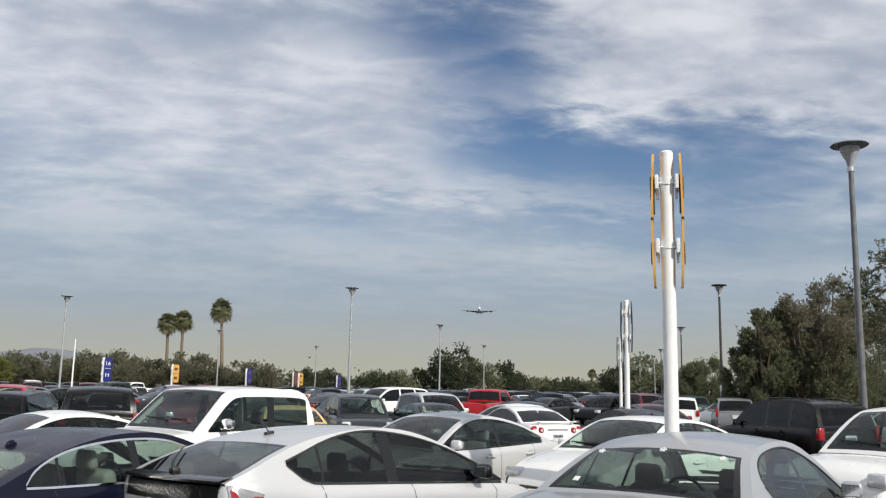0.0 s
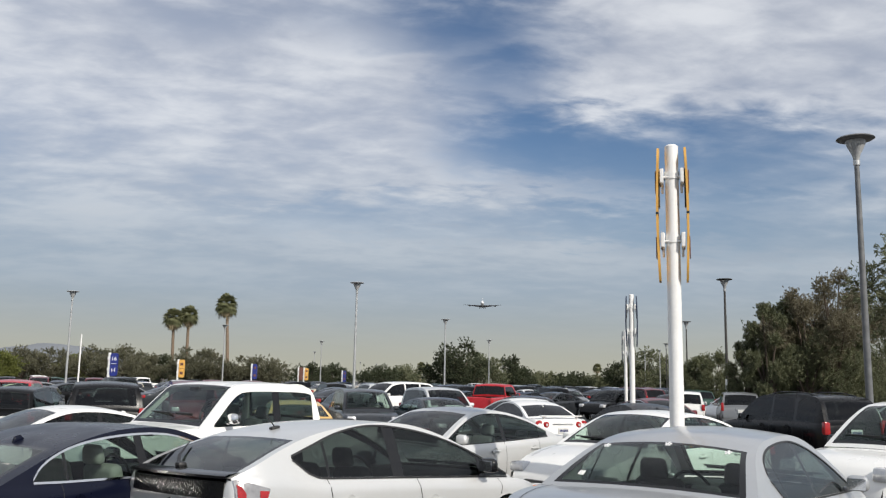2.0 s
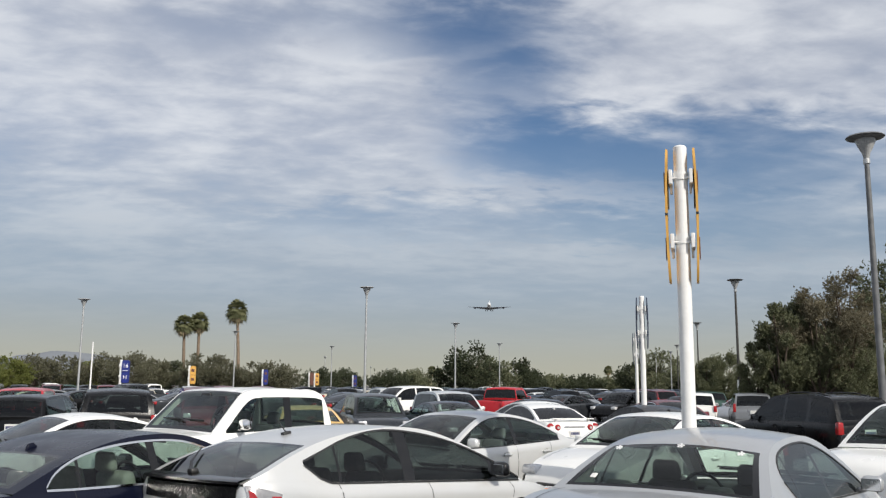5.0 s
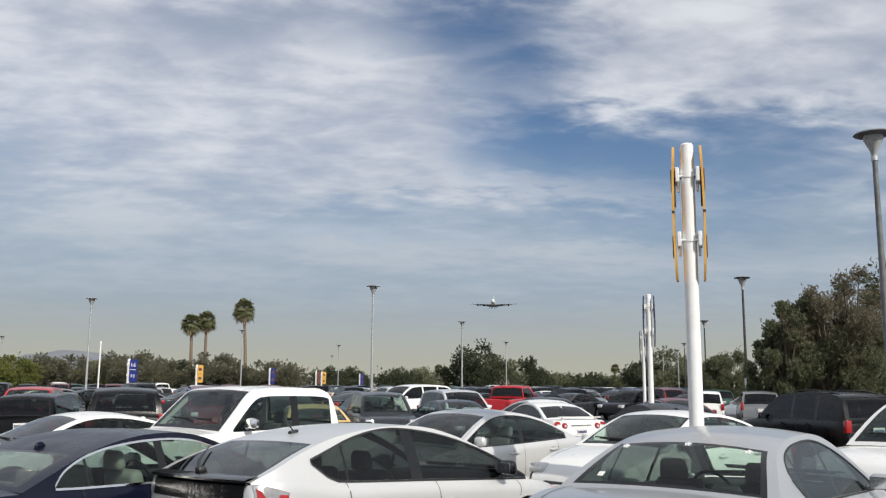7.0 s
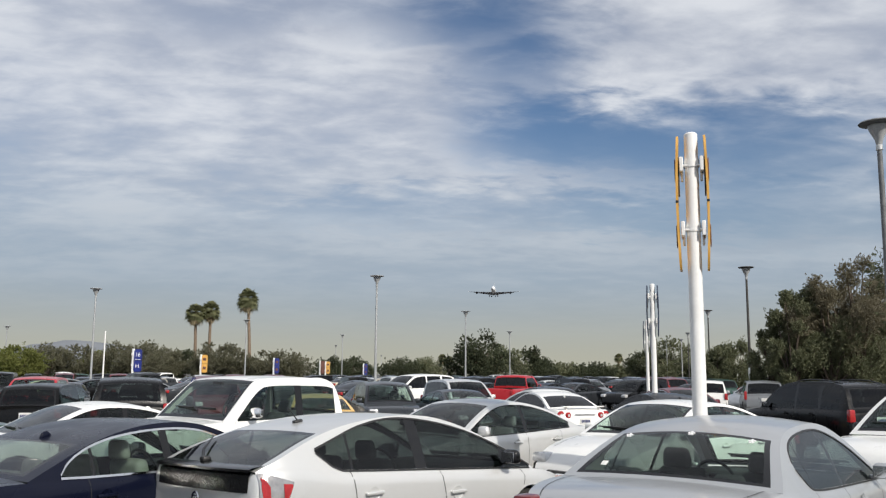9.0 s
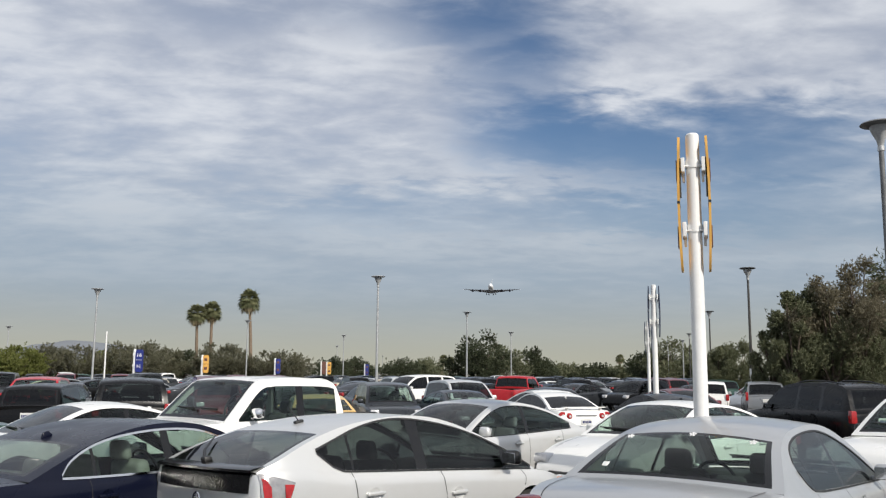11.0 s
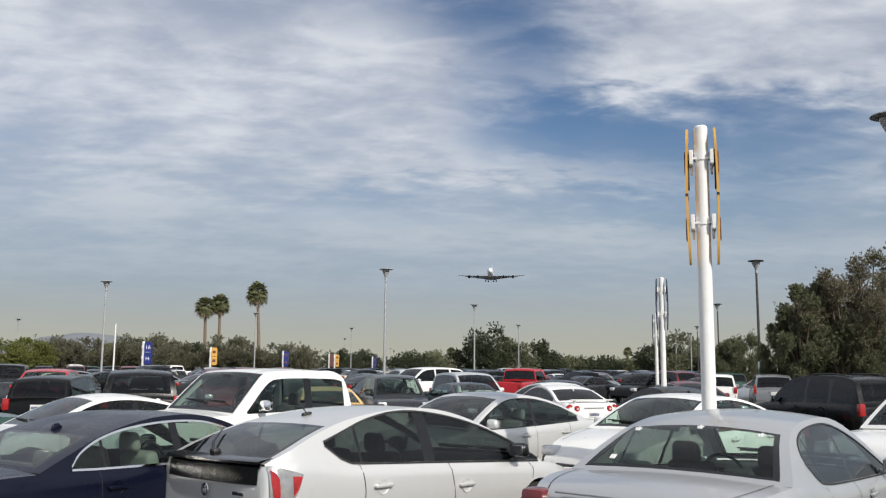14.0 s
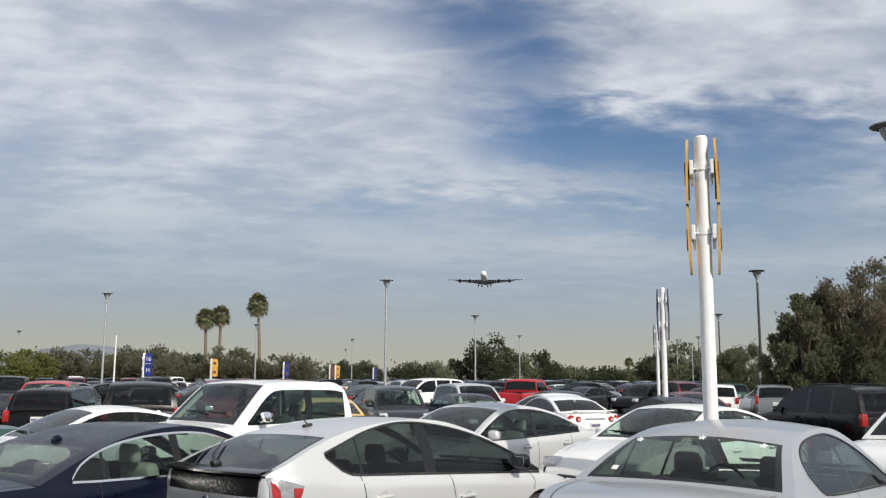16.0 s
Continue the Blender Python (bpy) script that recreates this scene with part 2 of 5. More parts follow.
def foliage(name, dark, mid, light):
    """Leaves: each its own green, some light through the blade."""
    mat, tree, bsdf = material(name)
    node, join = links(tree)
    g = node("ShaderNodeNewGeometry")
    ramp = node("ShaderNodeValToRGB")
    r = ramp.color_ramp
    r.elements[0].color, r.elements[1].color = (*dark, 1), (*light, 1)
    r.elements.new(0.55).color = (*mid, 1)
    patch = noise_of(tree, 0.7, 2.0)
    join(maths(tree, "ADD", maths(tree, "MULTIPLY", g.outputs["Random Per Island"], 0.6), maths(tree, "MULTIPLY", patch, 0.4)), ramp.inputs[0])
    join(ramp.outputs[0], bsdf.inputs["Base Color"])
    bsdf.inputs["Roughness"].default_value = 0.6
    bsdf.inputs["Specular IOR Level"].default_value = 0.25
    thin, both = node("ShaderNodeBsdfTranslucent"), node("ShaderNodeMixShader")
    join(ramp.outputs[0], thin.inputs[0])
    both.inputs[0].default_value = 0.32
    join(bsdf.outputs[0], both.inputs[1]), join(thin.outputs[0], both.inputs[2])
    join(both.outputs[0], tree.nodes["Material Output"].inputs[0])
    return mat


LEAF_OLIVE = foliage("olive_leaves", (0.085, 0.095, 0.055), (0.170, 0.185, 0.105), (0.32, 0.315, 0.20))
LEAF_RUST = foliage("rusty_leaves", (0.112, 0.104, 0.068), (0.215, 0.190, 0.128), (0.340, 0.312, 0.215))
LEAF_DARK = foliage("dark_leaves", (0.035, 0.045, 0.025), (0.067, 0.080, 0.045), (0.119, 0.131, 0.073))
LEAF_GREEN = foliage("bright_leaves", (0.085, 0.098, 0.026), (0.15, 0.168, 0.045), (0.23, 0.24, 0.08))
LEAF_GREY = foliage("grey_green_leaves", (0.080, 0.081, 0.052), (0.150, 0.148, 0.096), (0.236, 0.226, 0.150))
LEAF_PALM = foliage("palm_fronds", (0.095, 0.105, 0.055), (0.19, 0.20, 0.105), (0.34, 0.33, 0.19))


def asphalt():
    mat, tree, bsdf = material("asphalt")
    big, patch, grit = noise_of(tree, 0.25, 5.0), noise_of(tree, 2.5, 4.0), noise_of(tree, 140.0, 3.0)
    v = maths(tree, "ADD", maths(tree, "MULTIPLY", big, 0.5), maths(tree, "ADD", maths(tree, "MULTIPLY", patch, 0.25), maths(tree, "MULTIPLY", grit, 0.25)))
    tree.links.new(mixed(tree, mapped(tree, v, 0.32, 0.68), (0.035, 0.035, 0.036), (0.095, 0.092, 0.088)), bsdf.inputs["Base Color"])
    bsdf.inputs["Roughness"].default_value = 0.88
    bump_of(tree, bsdf, grit, 0.5)
    return mat


ASPHALT = asphalt()


# ---- makers of meshes ----
class Net:
    """Collects faces with shared corners."""

    def __init__(self):
        self.points, self.index, self.faces = [], {}, []

    def at(self, p):
        key = (round(p[0], 4), round(p[1], 4), round(p[2], 4))
        if key not in self.index:
            self.index[key] = len(self.points)
            self.points.append(tuple(p))
        return self.index[key]

    def face(self, *corners):
        ids = []
        for c in corners:
            k = self.at(c)
            if k not in ids:
                ids.append(k)
        if len(ids) > 2:
            self.faces.append(ids)

    def mesh(self, name, sharp=32):
        me = bpy.data.meshes.new(name)
        me.from_pydata(self.points, [], self.faces)
        bm = bmesh.new()
        bm.from_mesh(me)
        bmesh.ops.recalc_face_normals(bm, faces=bm.faces)
        bm.to_mesh(me)
        bm.free()
        return smooth(me, sharp)


def smooth(me, sharp=32):
    me.polygons.foreach_set("use_smooth", [True] * len(me.polygons))
    me.set_sharp_from_angle(angle=radians(sharp))
    return me


def piece(name, me, mat, parent=None, label="", m=None):
    """Links a mesh as one object, as a part where a parent is given."""
    ob = new(name, me)
    if mat is not None and not me.materials:
        me.materials.append(mat)
    ob.parent = parent
    if m is not None:
        ob.matrix_basis = m
    return tagged(ob, label)


def thing(name, label, category, m=None, group="", kind=""):
    ob = new(name)
    ob.empty_display_size = 0.3
    if m is not None:
        ob.matrix_basis = m
    return tagged(ob, label, category, group, kind)


def block(size, bevel=0.02, seg=2, at=(0, 0, 0), taper=None, turn=None):
    """A box with rounded edges; taper narrows the top in x and y."""
    bm = bmesh.new()
    bmesh.ops.create_cube(bm, size=1.0)
    for v in bm.verts:
        k = taper if taper and v.co.z > 0 else (1, 1)
        v.co = Vector((v.co.x * size[0] * k[0], v.co.y * size[1] * k[1], v.co.z * size[2]))
    if bevel:
        bmesh.ops.bevel(bm, geom=list(bm.edges), offset=min(bevel, 0.45 * min(size)), segments=seg, affect="EDGES", profile=0.5)
    if turn:
        bmesh.ops.transform(bm, matrix=turn, verts=bm.verts)
    bmesh.ops.translate(bm, vec=at, verts=bm.verts)
    me = bpy.data.meshes.new("block")
    bm.to_mesh(me)
    bm.free()
    return smooth(me, 40)


def joined(*meshes):
    bm = bmesh.new()
    for me in meshes:
        bm.from_mesh(me)
    out = bpy.data.meshes.new("joined")
    bm.to_mesh(out)
    bm.free()
    return smooth(out, 40)


def lathe(profile, sides=20, axis="z", sharp=35):
    """Turns (radius, height) points round an axis."""
    net = Net()
    def spot(r, h, k):
        a = 2 * math.pi * k / sides
        c, s = r * math.cos(a), r * math.sin(a)
        return (c, s, h) if axis == "z" else ((h, c, s) if axis == "x" else (c, h, s))
    for (r0, h0), (r1, h1) in zip(profile, profile[1:]):
        for k in range(sides):
            net.face(spot(r0, h0, k), spot(r0, h0, k + 1), spot(r1, h1, k + 1), spot(r1, h1, k))
    return net.mesh("lathe", sharp)


def tube(points, radii, sides=7):
    """A tapering tube along points."""
    net = Net()
    rings = []
    for k, p in enumerate(points):
        a, b = Vector(points[max(k - 1, 0)]), Vector(points[min(k + 1, len(points) - 1)])
        q = (b - a).to_track_quat("Z", "Y")
        rings.append([tuple(Vector(p) + q @ Vector((radii[k] * math.cos(2 * math.pi * i / sides), radii[k] * math.sin(2 * math.pi * i / sides), 0))) for i in range(sides)])
    for r0, r1 in zip(rings, rings[1:]):
        for i in range(sides):
            j = (i + 1) % sides
            net.face(r0[i], r0[j], r1[j], r1[i])
    net.face(*rings[-1])
    net.face(*reversed(rings[0]))
    return net.mesh("tube", 50)


def rounded(line, times=2):
    """Cuts the corners of a line of (x, z) points."""
    for _ in range(times):
        out = [line[0]]
        for (a, b), (c, d) in zip(line, line[1:]):
            out += [(0.75 * a + 0.25 * c, 0.75 * b + 0.25 * d), (0.25 * a + 0.75 * c, 0.25 * b + 0.75 * d)]
        line = out + [line[-1]]
    return line


def curve_of(line, times=2):
    pts = sorted(rounded(line, times))
    xs, zs = [p[0] for p in pts], [p[1] for p in pts]
    return lambda x: float(np.interp(x, xs, zs))


# ---- cars: x runs from the tail (0) to the nose, y to the car's left, z up ----
def wheel_meshes():
    r, w = 0.325, 0.21
    tyre = lathe([(0.205, -w / 2 + 0.02), (0.29, -w / 2), (r - 0.01, -w / 2 + 0.025), (r, -0.05), (r, 0.05), (r - 0.01, w / 2 - 0.025), (0.29, w / 2), (0.205, w / 2 - 0.02)], 24, "y")
    discs = [lathe([(0.0, 0.075), (0.05, 0.08), (0.06, 0.06), (0.19, 0.045), (0.205, 0.09), (0.215, 0.085)], 20, "y")]
    for k in range(5):
        discs.append(block((0.15, 0.035, 0.055), 0.01, 1, (0.12, 0.065, 0), None, None))
        discs[-1].transform(Matrix.Rotation(2 * math.pi * k / 5, 4, "Y"))
    return tyre, joined(*discs)


TYRE, RIM = wheel_meshes()
TYRE.materials.append(RUBBER)
RIM.materials.append(ALLOY)
SEAT = joined(block((0.50, 0.50, 0.20), 0.06, 3, (0.0, 0, 0.42)),
              block((0.16, 0.50, 0.58), 0.06, 3, (-0.30, 0, 0.75), (0.9, 0.86), Matrix.Rotation(radians(-14), 4, "Y")),
              block((0.10, 0.26, 0.18), 0.045, 3, (-0.47, 0, 1.12), (0.9, 0.85), Matrix.Rotation(radians(-10), 4, "Y")))
BENCH = joined(block((0.50, 1.25, 0.20), 0.06, 3, (0.0, 0, 0.42)),
               block((0.16, 1.25, 0.52), 0.06, 3, (-0.29, 0, 0.72), (0.9, 0.95), Matrix.Rotation(radians(-18), 4, "Y")),
               block((0.09, 0.25, 0.15), 0.04, 3, (-0.42, 0.40, 1.03), (0.9, 0.9)), block((0.09, 0.25, 0.15), 0.04, 3, (-0.42, -0.40, 1.03), (0.9, 0.9)))


def steering_mesh():
    ring = Net()
    for k in range(20):
        for i in range(6):
            q = []
            for kk, ii in ((k, i), (k + 1, i), (k + 1, i + 1), (k, i + 1)):
                a, b = 2 * math.pi * kk / 20, 2 * math.pi * ii / 6
                q.append((0.016 * math.sin(b), (0.18 + 0.016 * math.cos(b)) * math.cos(a), (0.18 + 0.016 * math.cos(b)) * math.sin(a)))
            ring.face(*q)
    return joined(ring.mesh("ring"), block((0.05, 0.13, 0.11), 0.03, 2), block((0.025, 0.34, 0.03), 0.01, 1))


STEERING = steering_mesh()
MIRROR = joined(block((0.12, 0.20, 0.14), 0.045, 3, (0, 0.05, 0.02), (0.8, 0.9)), block((0.05, 0.10, 0.04), 0.012, 1, (0.01, -0.06, -0.04)))
MIRROR_GLASS = block((0.006, 0.16, 0.105), 0.002, 1, (-0.062, 0.05, 0.015))
HANDLE = joined(block((0.20, 0.03, 0.032), 0.012, 2, (0, 0.028, 0)), block((0.03, 0.03, 0.024), 0.006, 1, (0.075, 0.01, 0)), block((0.03, 0.03, 0.024), 0.006, 1, (-0.075, 0.01, 0)))
HANDLE_CUP = lathe([(0.0, -0.004), (0.05, -0.003), (0.062, 0.003)], 16, "y")
PLATE_MESH = block((0.012, 0.31, 0.155), 0.004, 1)
BAR_MESH = block((0.006, 0.035, 0.07), 0.002, 1)
WIPER = joined(block((0.62, 0.02, 0.018), 0.006, 1, (0.0, 0, 0.0)), block((0.5, 0.012, 0.03), 0.004, 1, (0.03, 0.012, -0.012)))
FIN = block((0.12, 0.035, 0.05), 0.012, 2, (0, 0, 0.02), (0.5, 0.6))
AERIAL = joined(block((0.09, 0.055, 0.03), 0.012, 2, (0, 0, 0.01)), tube([(0.0, 0, 0.02), (-0.09, 0, 0.17)], [0.006, 0.003], 6))
BADGE = lathe([(0.0, -0.008), (0.045, -0.006), (0.05, 0.0)], 18, "x")


class Shape:
    """The curves of a car's body."""

    def __init__(self, s):
        self.s, self.L, self.W = s, s["L"], s["W"]
        self.belt, self.roof = curve_of(s["belt"]), curve_of(s["roof"])
        self.x0, self.x1 = s["roof"][0][0], s["roof"][-1][0]
        self.top = max(z for _, z in s["roof"])
        self.dlo_top = curve_of(s["dlo_top"]) if "dlo_top" in s else None
        self.dlo_low = curve_of(s["dlo_low"], 1) if "dlo_low" in s else None

    def half(self, x):
        """Half the width at the waist, drawn in at both ends."""
        L, n, t = self.L, self.s.get("nose", 0.8), self.s.get("tail", 0.6)
        k = 1.0
        if x > L - n:
            k = 1 - self.s.get("nose_in", 0.20) * ((x - L + n) / n) ** 2.2
        elif x < t:
            k = 1 - self.s.get("tail_in", 0.16) * ((t - x) / t) ** 2.2
        return self.W / 2 * k

    def shoulder(self, x):
        return self.half(x) * 0.925

    def side(self, x, z):
        """How far out the side stands at height z."""
        h, b = self.half(x), self.belt(x)
        if z <= b:
            zs = [0.15, 0.32, 0.55, max(b - 0.22, 0.58), max(b - 0.06, 0.60), max(b, 0.62)]
            return float(np.interp(z, zs, [h * 0.92, h * 0.965, h * 0.995, h, h * 0.975, h * 0.925]))
        k = min((z - b) / max(self.top - b, 0.05), 1.0)
        return h * 0.925 + (self.s.get("rail", 0.70) * self.W / 2 - self.W / 2 * 0.925) * k ** 1.15

    def sill(self, x):
        z = self.s.get("sill", 0.20)
        for a in self.s["axles"]:
            r = self.s.get("arch", 0.37)
            if abs(x - a) < r:
                z = max(z, 0.32 + math.sqrt(r * r - (x - a) ** 2))
        return z


def car(name, label, s, coat, m=None, detail=2, category="car", group="parked cars", glass=None, rear_glass=None, seats=None, mirror=None, handle=None, side_glass=None):
    """A car with its panes, lamps, wheels and cabin. detail 0: far off; 1: with mirrors and plates; 2: near."""
    root = thing(name, label, category, m, group)
    sh = Shape(s)
    L = s["L"]
    glass, rear_glass, seats = glass or GLASS, rear_glass or glass or GLASS, seats or SEAT_GREY
    n = (26, 44, 84)[detail]
    xs = set(np.round(np.linspace(0, L, n), 3))
    for key in ("belt", "roof"):
        xs |= {round(x, 3) for x, _ in s[key]}
    for a, b in s["windows"]:
        xs |= {round(a, 3), round(b, 3)}
    xs |= {round(v, 3) for v in (*s["rear_pane"], *s["front_pane"])}
    for a, b in (s["rear_pane"], s["front_pane"]):
        xs |= {round(v, 3) for v in np.linspace(a, b, (3, 5, 9)[detail])}
        xs |= {round(a + 0.05 * (b - a), 3), round(b - 0.07 * (b - a), 3)}
    if detail:
        for a in s["axles"]:
            xs |= {round(a + s.get("arch", 0.37) * math.cos(t), 3) for t in np.linspace(0, math.pi, 11)}
    xs = sorted(x for x in xs if 0 <= x <= L)
    xs = [x for k, x in enumerate(xs) if k == 0 or x - xs[k - 1] > 0.004]
    body, frit = Net(), {}
    panes = {"windshield": Net(), "rear_window": Net()}
    sides = {}
    bed = s.get("bed")

    def section(x):
        b, q = sh.belt(x), sh.sill(x)
        zs = [q] + [max(z, q) for z in (0.32, 0.45, 0.58)] + [max(v, q) for v in (b - 0.22, b - 0.12, b - 0.06, b - 0.02, b)]
        zs = [min(z, b) for z in zs]
        out = [(x, sh.side(x, z), z) for z in zs]
        crown = s.get("crown", 0.035)
        h = sh.shoulder(x)
        return out, [(x, h * f, b + crown * (1 - f * f)) for f in (1, 0.86, 0.6, 0.3, 0.0)]

    def flip(p):
        return (p[0], -p[1], p[2])

    secs = [section(x) for x in xs]
    for k in range(len(xs) - 1):
        mid = (xs[k] + xs[k + 1]) / 2
        (a, ta), (b, tb) = secs[k], secs[k + 1]
        for f in (lambda p: p, flip):
            for i in range(len(a) - 1):
                body.face(f(a[i]), f(b[i]), f(b[i + 1]), f(a[i + 1]))
            if not sh.x0 <= mid <= sh.x1:
                for i in range(4):
                    if bed and bed[0] < mid < bed[1] and i > 0:
                        continue
                    body.face(f(ta[i]), f(tb[i]), f(tb[i + 1]), f(ta[i + 1]))
    for end in (0, -1):
        a, ta = secs[end]
        ring = a + ta[1:]
        body.face(*(ring + [flip(p) for p in reversed(ring[:-1])]))
    # cabin sides and top
    cx = [x for x in xs if sh.x0 <= x <= sh.x1]
    def rail(x):
        z = max(sh.roof(x), sh.belt(x))
        return (x, sh.side(x, z), z)
    def across(x, f):
        r = rail(x)
        rise = s.get("roof_crown", 0.05) * min(1.0, (r[2] - sh.belt(x)) / 0.25 + 0.4)
        return (x, r[1] * f, r[2] + rise * (1 - f * f) * 0.9)
    def gap(x):
        b, r = sh.belt(x), max(sh.roof(x), sh.belt(x))
        low = sh.dlo_low(x) if sh.dlo_low else b + 0.015
        high = min(sh.dlo_top(x) if sh.dlo_top else r - s.get("rail_thick", 0.055), r)
        if high < low + 0.004:
            low = high = min(max(low, b), r)
        return max(low, b), max(high, b)
    w0, w1 = s["windows"][0][0], s["windows"][-1][1]
    rim = s.get("pane_edge", 0.90)
    fr = (1, rim, rim - 0.06, 0.55, 0.25, 0.0, -0.25, -0.55, 0.06 - rim, -rim, -1)
    for x, y in zip(cx, cx[1:]):
        mid = (x + y) / 2
        which = next((k for k, (a, b) in enumerate(s["windows"]) if a <= mid <= b), None)
        (la, ha), (lb, hb) = gap(x), gap(y)
        for sign in (1, -1):
            def p(px, pz):
                return (px, sign * sh.side(px, pz), pz)
            def band(net, a0, a1, b0, b1, steps=1):
                for i in range(steps):
                    f, g = i / steps, (i + 1) / steps
                    net.face(p(x, a0 + (a1 - a0) * f), p(y, b0 + (b1 - b0) * f), p(y, b0 + (b1 - b0) * g), p(x, a0 + (a1 - a0) * g))
            band(body, sh.belt(x), la, sh.belt(y), lb)
            band(body, ha, rail(x)[2], hb, rail(y)[2], 2)
            if which is not None:
                band(sides.setdefault((sign, which), Net()), la, ha, lb, hb, 4)
            elif w0 <= mid <= w1 and not s.get("painted_pillars"):
                band(frit.setdefault(("door_pillar", sign, sum(mid > b for _, b in s["windows"])), Net()), la, ha, lb, hb, 3)
            else:
                band(body, la, ha, lb, hb, 3)
        for i in range(len(fr) - 1):
            net = body
            for key, (a, b) in (("windshield", s["front_pane"]), ("rear_window", s["rear_pane"])):
                if a <= mid <= b and 1 <= i <= 8:
                    edge = i in (1, 8) or mid < a + 0.05 * (b - a) or mid > b - 0.07 * (b - a)
                    net = frit.setdefault((key + "_surround", 0, 0), Net()) if edge else panes[key]
            net.face(across(x, fr[i]), across(y, fr[i]), across(y, fr[i + 1]), across(x, fr[i + 1]))
    ends = [cx[0]] if sh.roof(cx[0]) > sh.belt(cx[0]) + 0.02 else []
    for x in ends:  # an upright back wall
        body.face(*[across(x, f) for f in fr], (x, -sh.shoulder(x), sh.belt(x)), (x, sh.shoulder(x), sh.belt(x)))
    piece("body", body.mesh("body", 30), coat, root)
    for key, net in frit.items():
        if net.faces:
            piece(key[0], net.mesh(key[0]), GLOSS_BLACK, root)
    for key, net in panes.items():
        if net.faces:
            o = piece(key, net.mesh(key), glass if key == "windshield" else rear_glass, root)
    for (sign, which), net in sides.items():
        if net.faces:
            far_back = which < s.get("dark_from", 0)
            piece("side_window", net.mesh("side_window"), rear_glass if far_back else side_glass or glass, root)
    if bed:
        w = sh.half((bed[0] + bed[1]) / 2) * 0.86 * 0.925
        zt, zb = sh.belt(bed[0] + 0.1) + 0.008, 0.62
        box = Net()
        a, b = bed
        for c in ([(a, -w, zt), (b, -w, zt), (b, -w, zb), (a, -w, zb)], [(a, w, zt), (b, w, zt), (b, w, zb), (a, w, zb)],
                  [(a, -w, zt), (a, w, zt), (a, w, zb), (a, -w, zb)], [(b, -w, zt), (b, w, zt), (b, w, zb), (b, -w, zb)],
                  [(a, -w, zb), (b, -w, zb), (b, w, zb), (a, w, zb)]):
            box.face(*c)
        piece("cargo_bed", box.mesh("cargo_bed"), TRIM, root, "black lined cargo bed")
        for sign in (1, -1):
            y = sh.shoulder((a + b) / 2) * 0.93
            piece("bed_rail", block((b - a, 0.11, 0.035), 0.012, 1, ((a + b) / 2, sign * y, zt + 0.012)), TRIM, root, "black rail cap")
    # cabin: tub, dashboard, shelf
    fx = s["front_pane"][0]
    b = sh.belt((sh.x0 + sh.x1) / 2)
    hw = sh.W / 2
    bx0 = max(sh.x0, 0.12) + 0.02
    piece("cabin_floor", block((sh.x1 - bx0, hw * 1.72, 0.12), 0.02, 1, ((sh.x1 + bx0) / 2, 0, 0.36)), CABIN, root)
    if detail:
        piece("dashboard", block((0.62, hw * 1.62, 0.30), 0.07, 2, (sh.x1 - 0.46, 0, b - 0.17), (0.75, 1)), CABIN, root)
        drive = fx - s.get("drive", 0.35)
        for sy in (0.37, -0.37):
            piece("front_seat", SEAT.copy(), seats, root, m=pose(drive, sy, s.get("seat_z", 0)))
        if s.get("bench", True):
            piece("rear_bench", BENCH.copy(), seats, root, m=pose(drive - 0.92, 0, s.get("seat_z", 0)))
        piece("steering_wheel", STEERING.copy(), TRIM, root, m=pose(drive + 0.42, 0.37, b - 0.05 + s.get("seat_z", 0), 0, -25, 0))
        if sh.x0 > 0.3 and not bed:
            piece("parcel_shelf", block((0.55, hw * 1.45, 0.03), 0.01, 1, (sh.x0 + 0.36, 0, sh.belt(sh.x0 + 0.3) - 0.03)), CABIN, root)
    # wheels
    for a in s["axles"]:
        for sign in (1, -1):
            y = sign * (sh.half(a) - 0.125)
            r = s.get("wheel", 1.0)
            w = piece("wheel", TYRE, None, root, m=pose(a, y, 0.325 * r, 0, 0, 0 if sign > 0 else 180) @ Matrix.Diagonal((r, 1, r, 1)))
            if detail:
                piece("rim", RIM, None, w)
    # lamps given as x, y, z, size, size, size, kind
    kinds = {"r": ("tail_light", LENS_RED), "d": ("tail_light", LENS_DARK), "c": ("headlight", LENS_CLEAR), "a": ("turn_signal", LENS_AMBER), "w": ("reversing_light", LENS_CLEAR), "b": ("brake_light", LENS_RED)}
    for x, y, z, dx, dy, dz, kind in s["lamps"]:
        for sign in ((1, -1) if y else (1,)):
            piece(kinds[kind][0], block((dx, dy, dz), 0.03 if detail else 0.0, 2, (x, sign * y, z), (0.92, 0.9)), kinds[kind][1], root)
    if detail:
        zm = s.get("mirror", (sh.x1 - 0.42, 0.0))
        for sign in (1, -1):
            y = sh.side(zm[0], sh.belt(zm[0]) + 0.05)
            mm = pose(zm[0], sign * (y + 0.07), sh.belt(zm[0]) + 0.075 + zm[1]) @ Matrix.Diagonal((1, sign, 1, 1))
            o = piece("mirror", MIRROR.copy(), mirror or coat, root, m=mm)
            piece("mirror_glass", MIRROR_GLASS.copy(), CHROME, o)
        px, pz = s["plate"]
        pl = piece("number_plate", PLATE_MESH.copy(), PLATE, root, m=pose(px, 0, pz))
        if detail > 1:
            for k in range(6):
                piece("plate_bar", BAR_MESH.copy(), PLATE_INK, pl, m=pose(-0.008, -0.11 + 0.044 * k, -0.005))
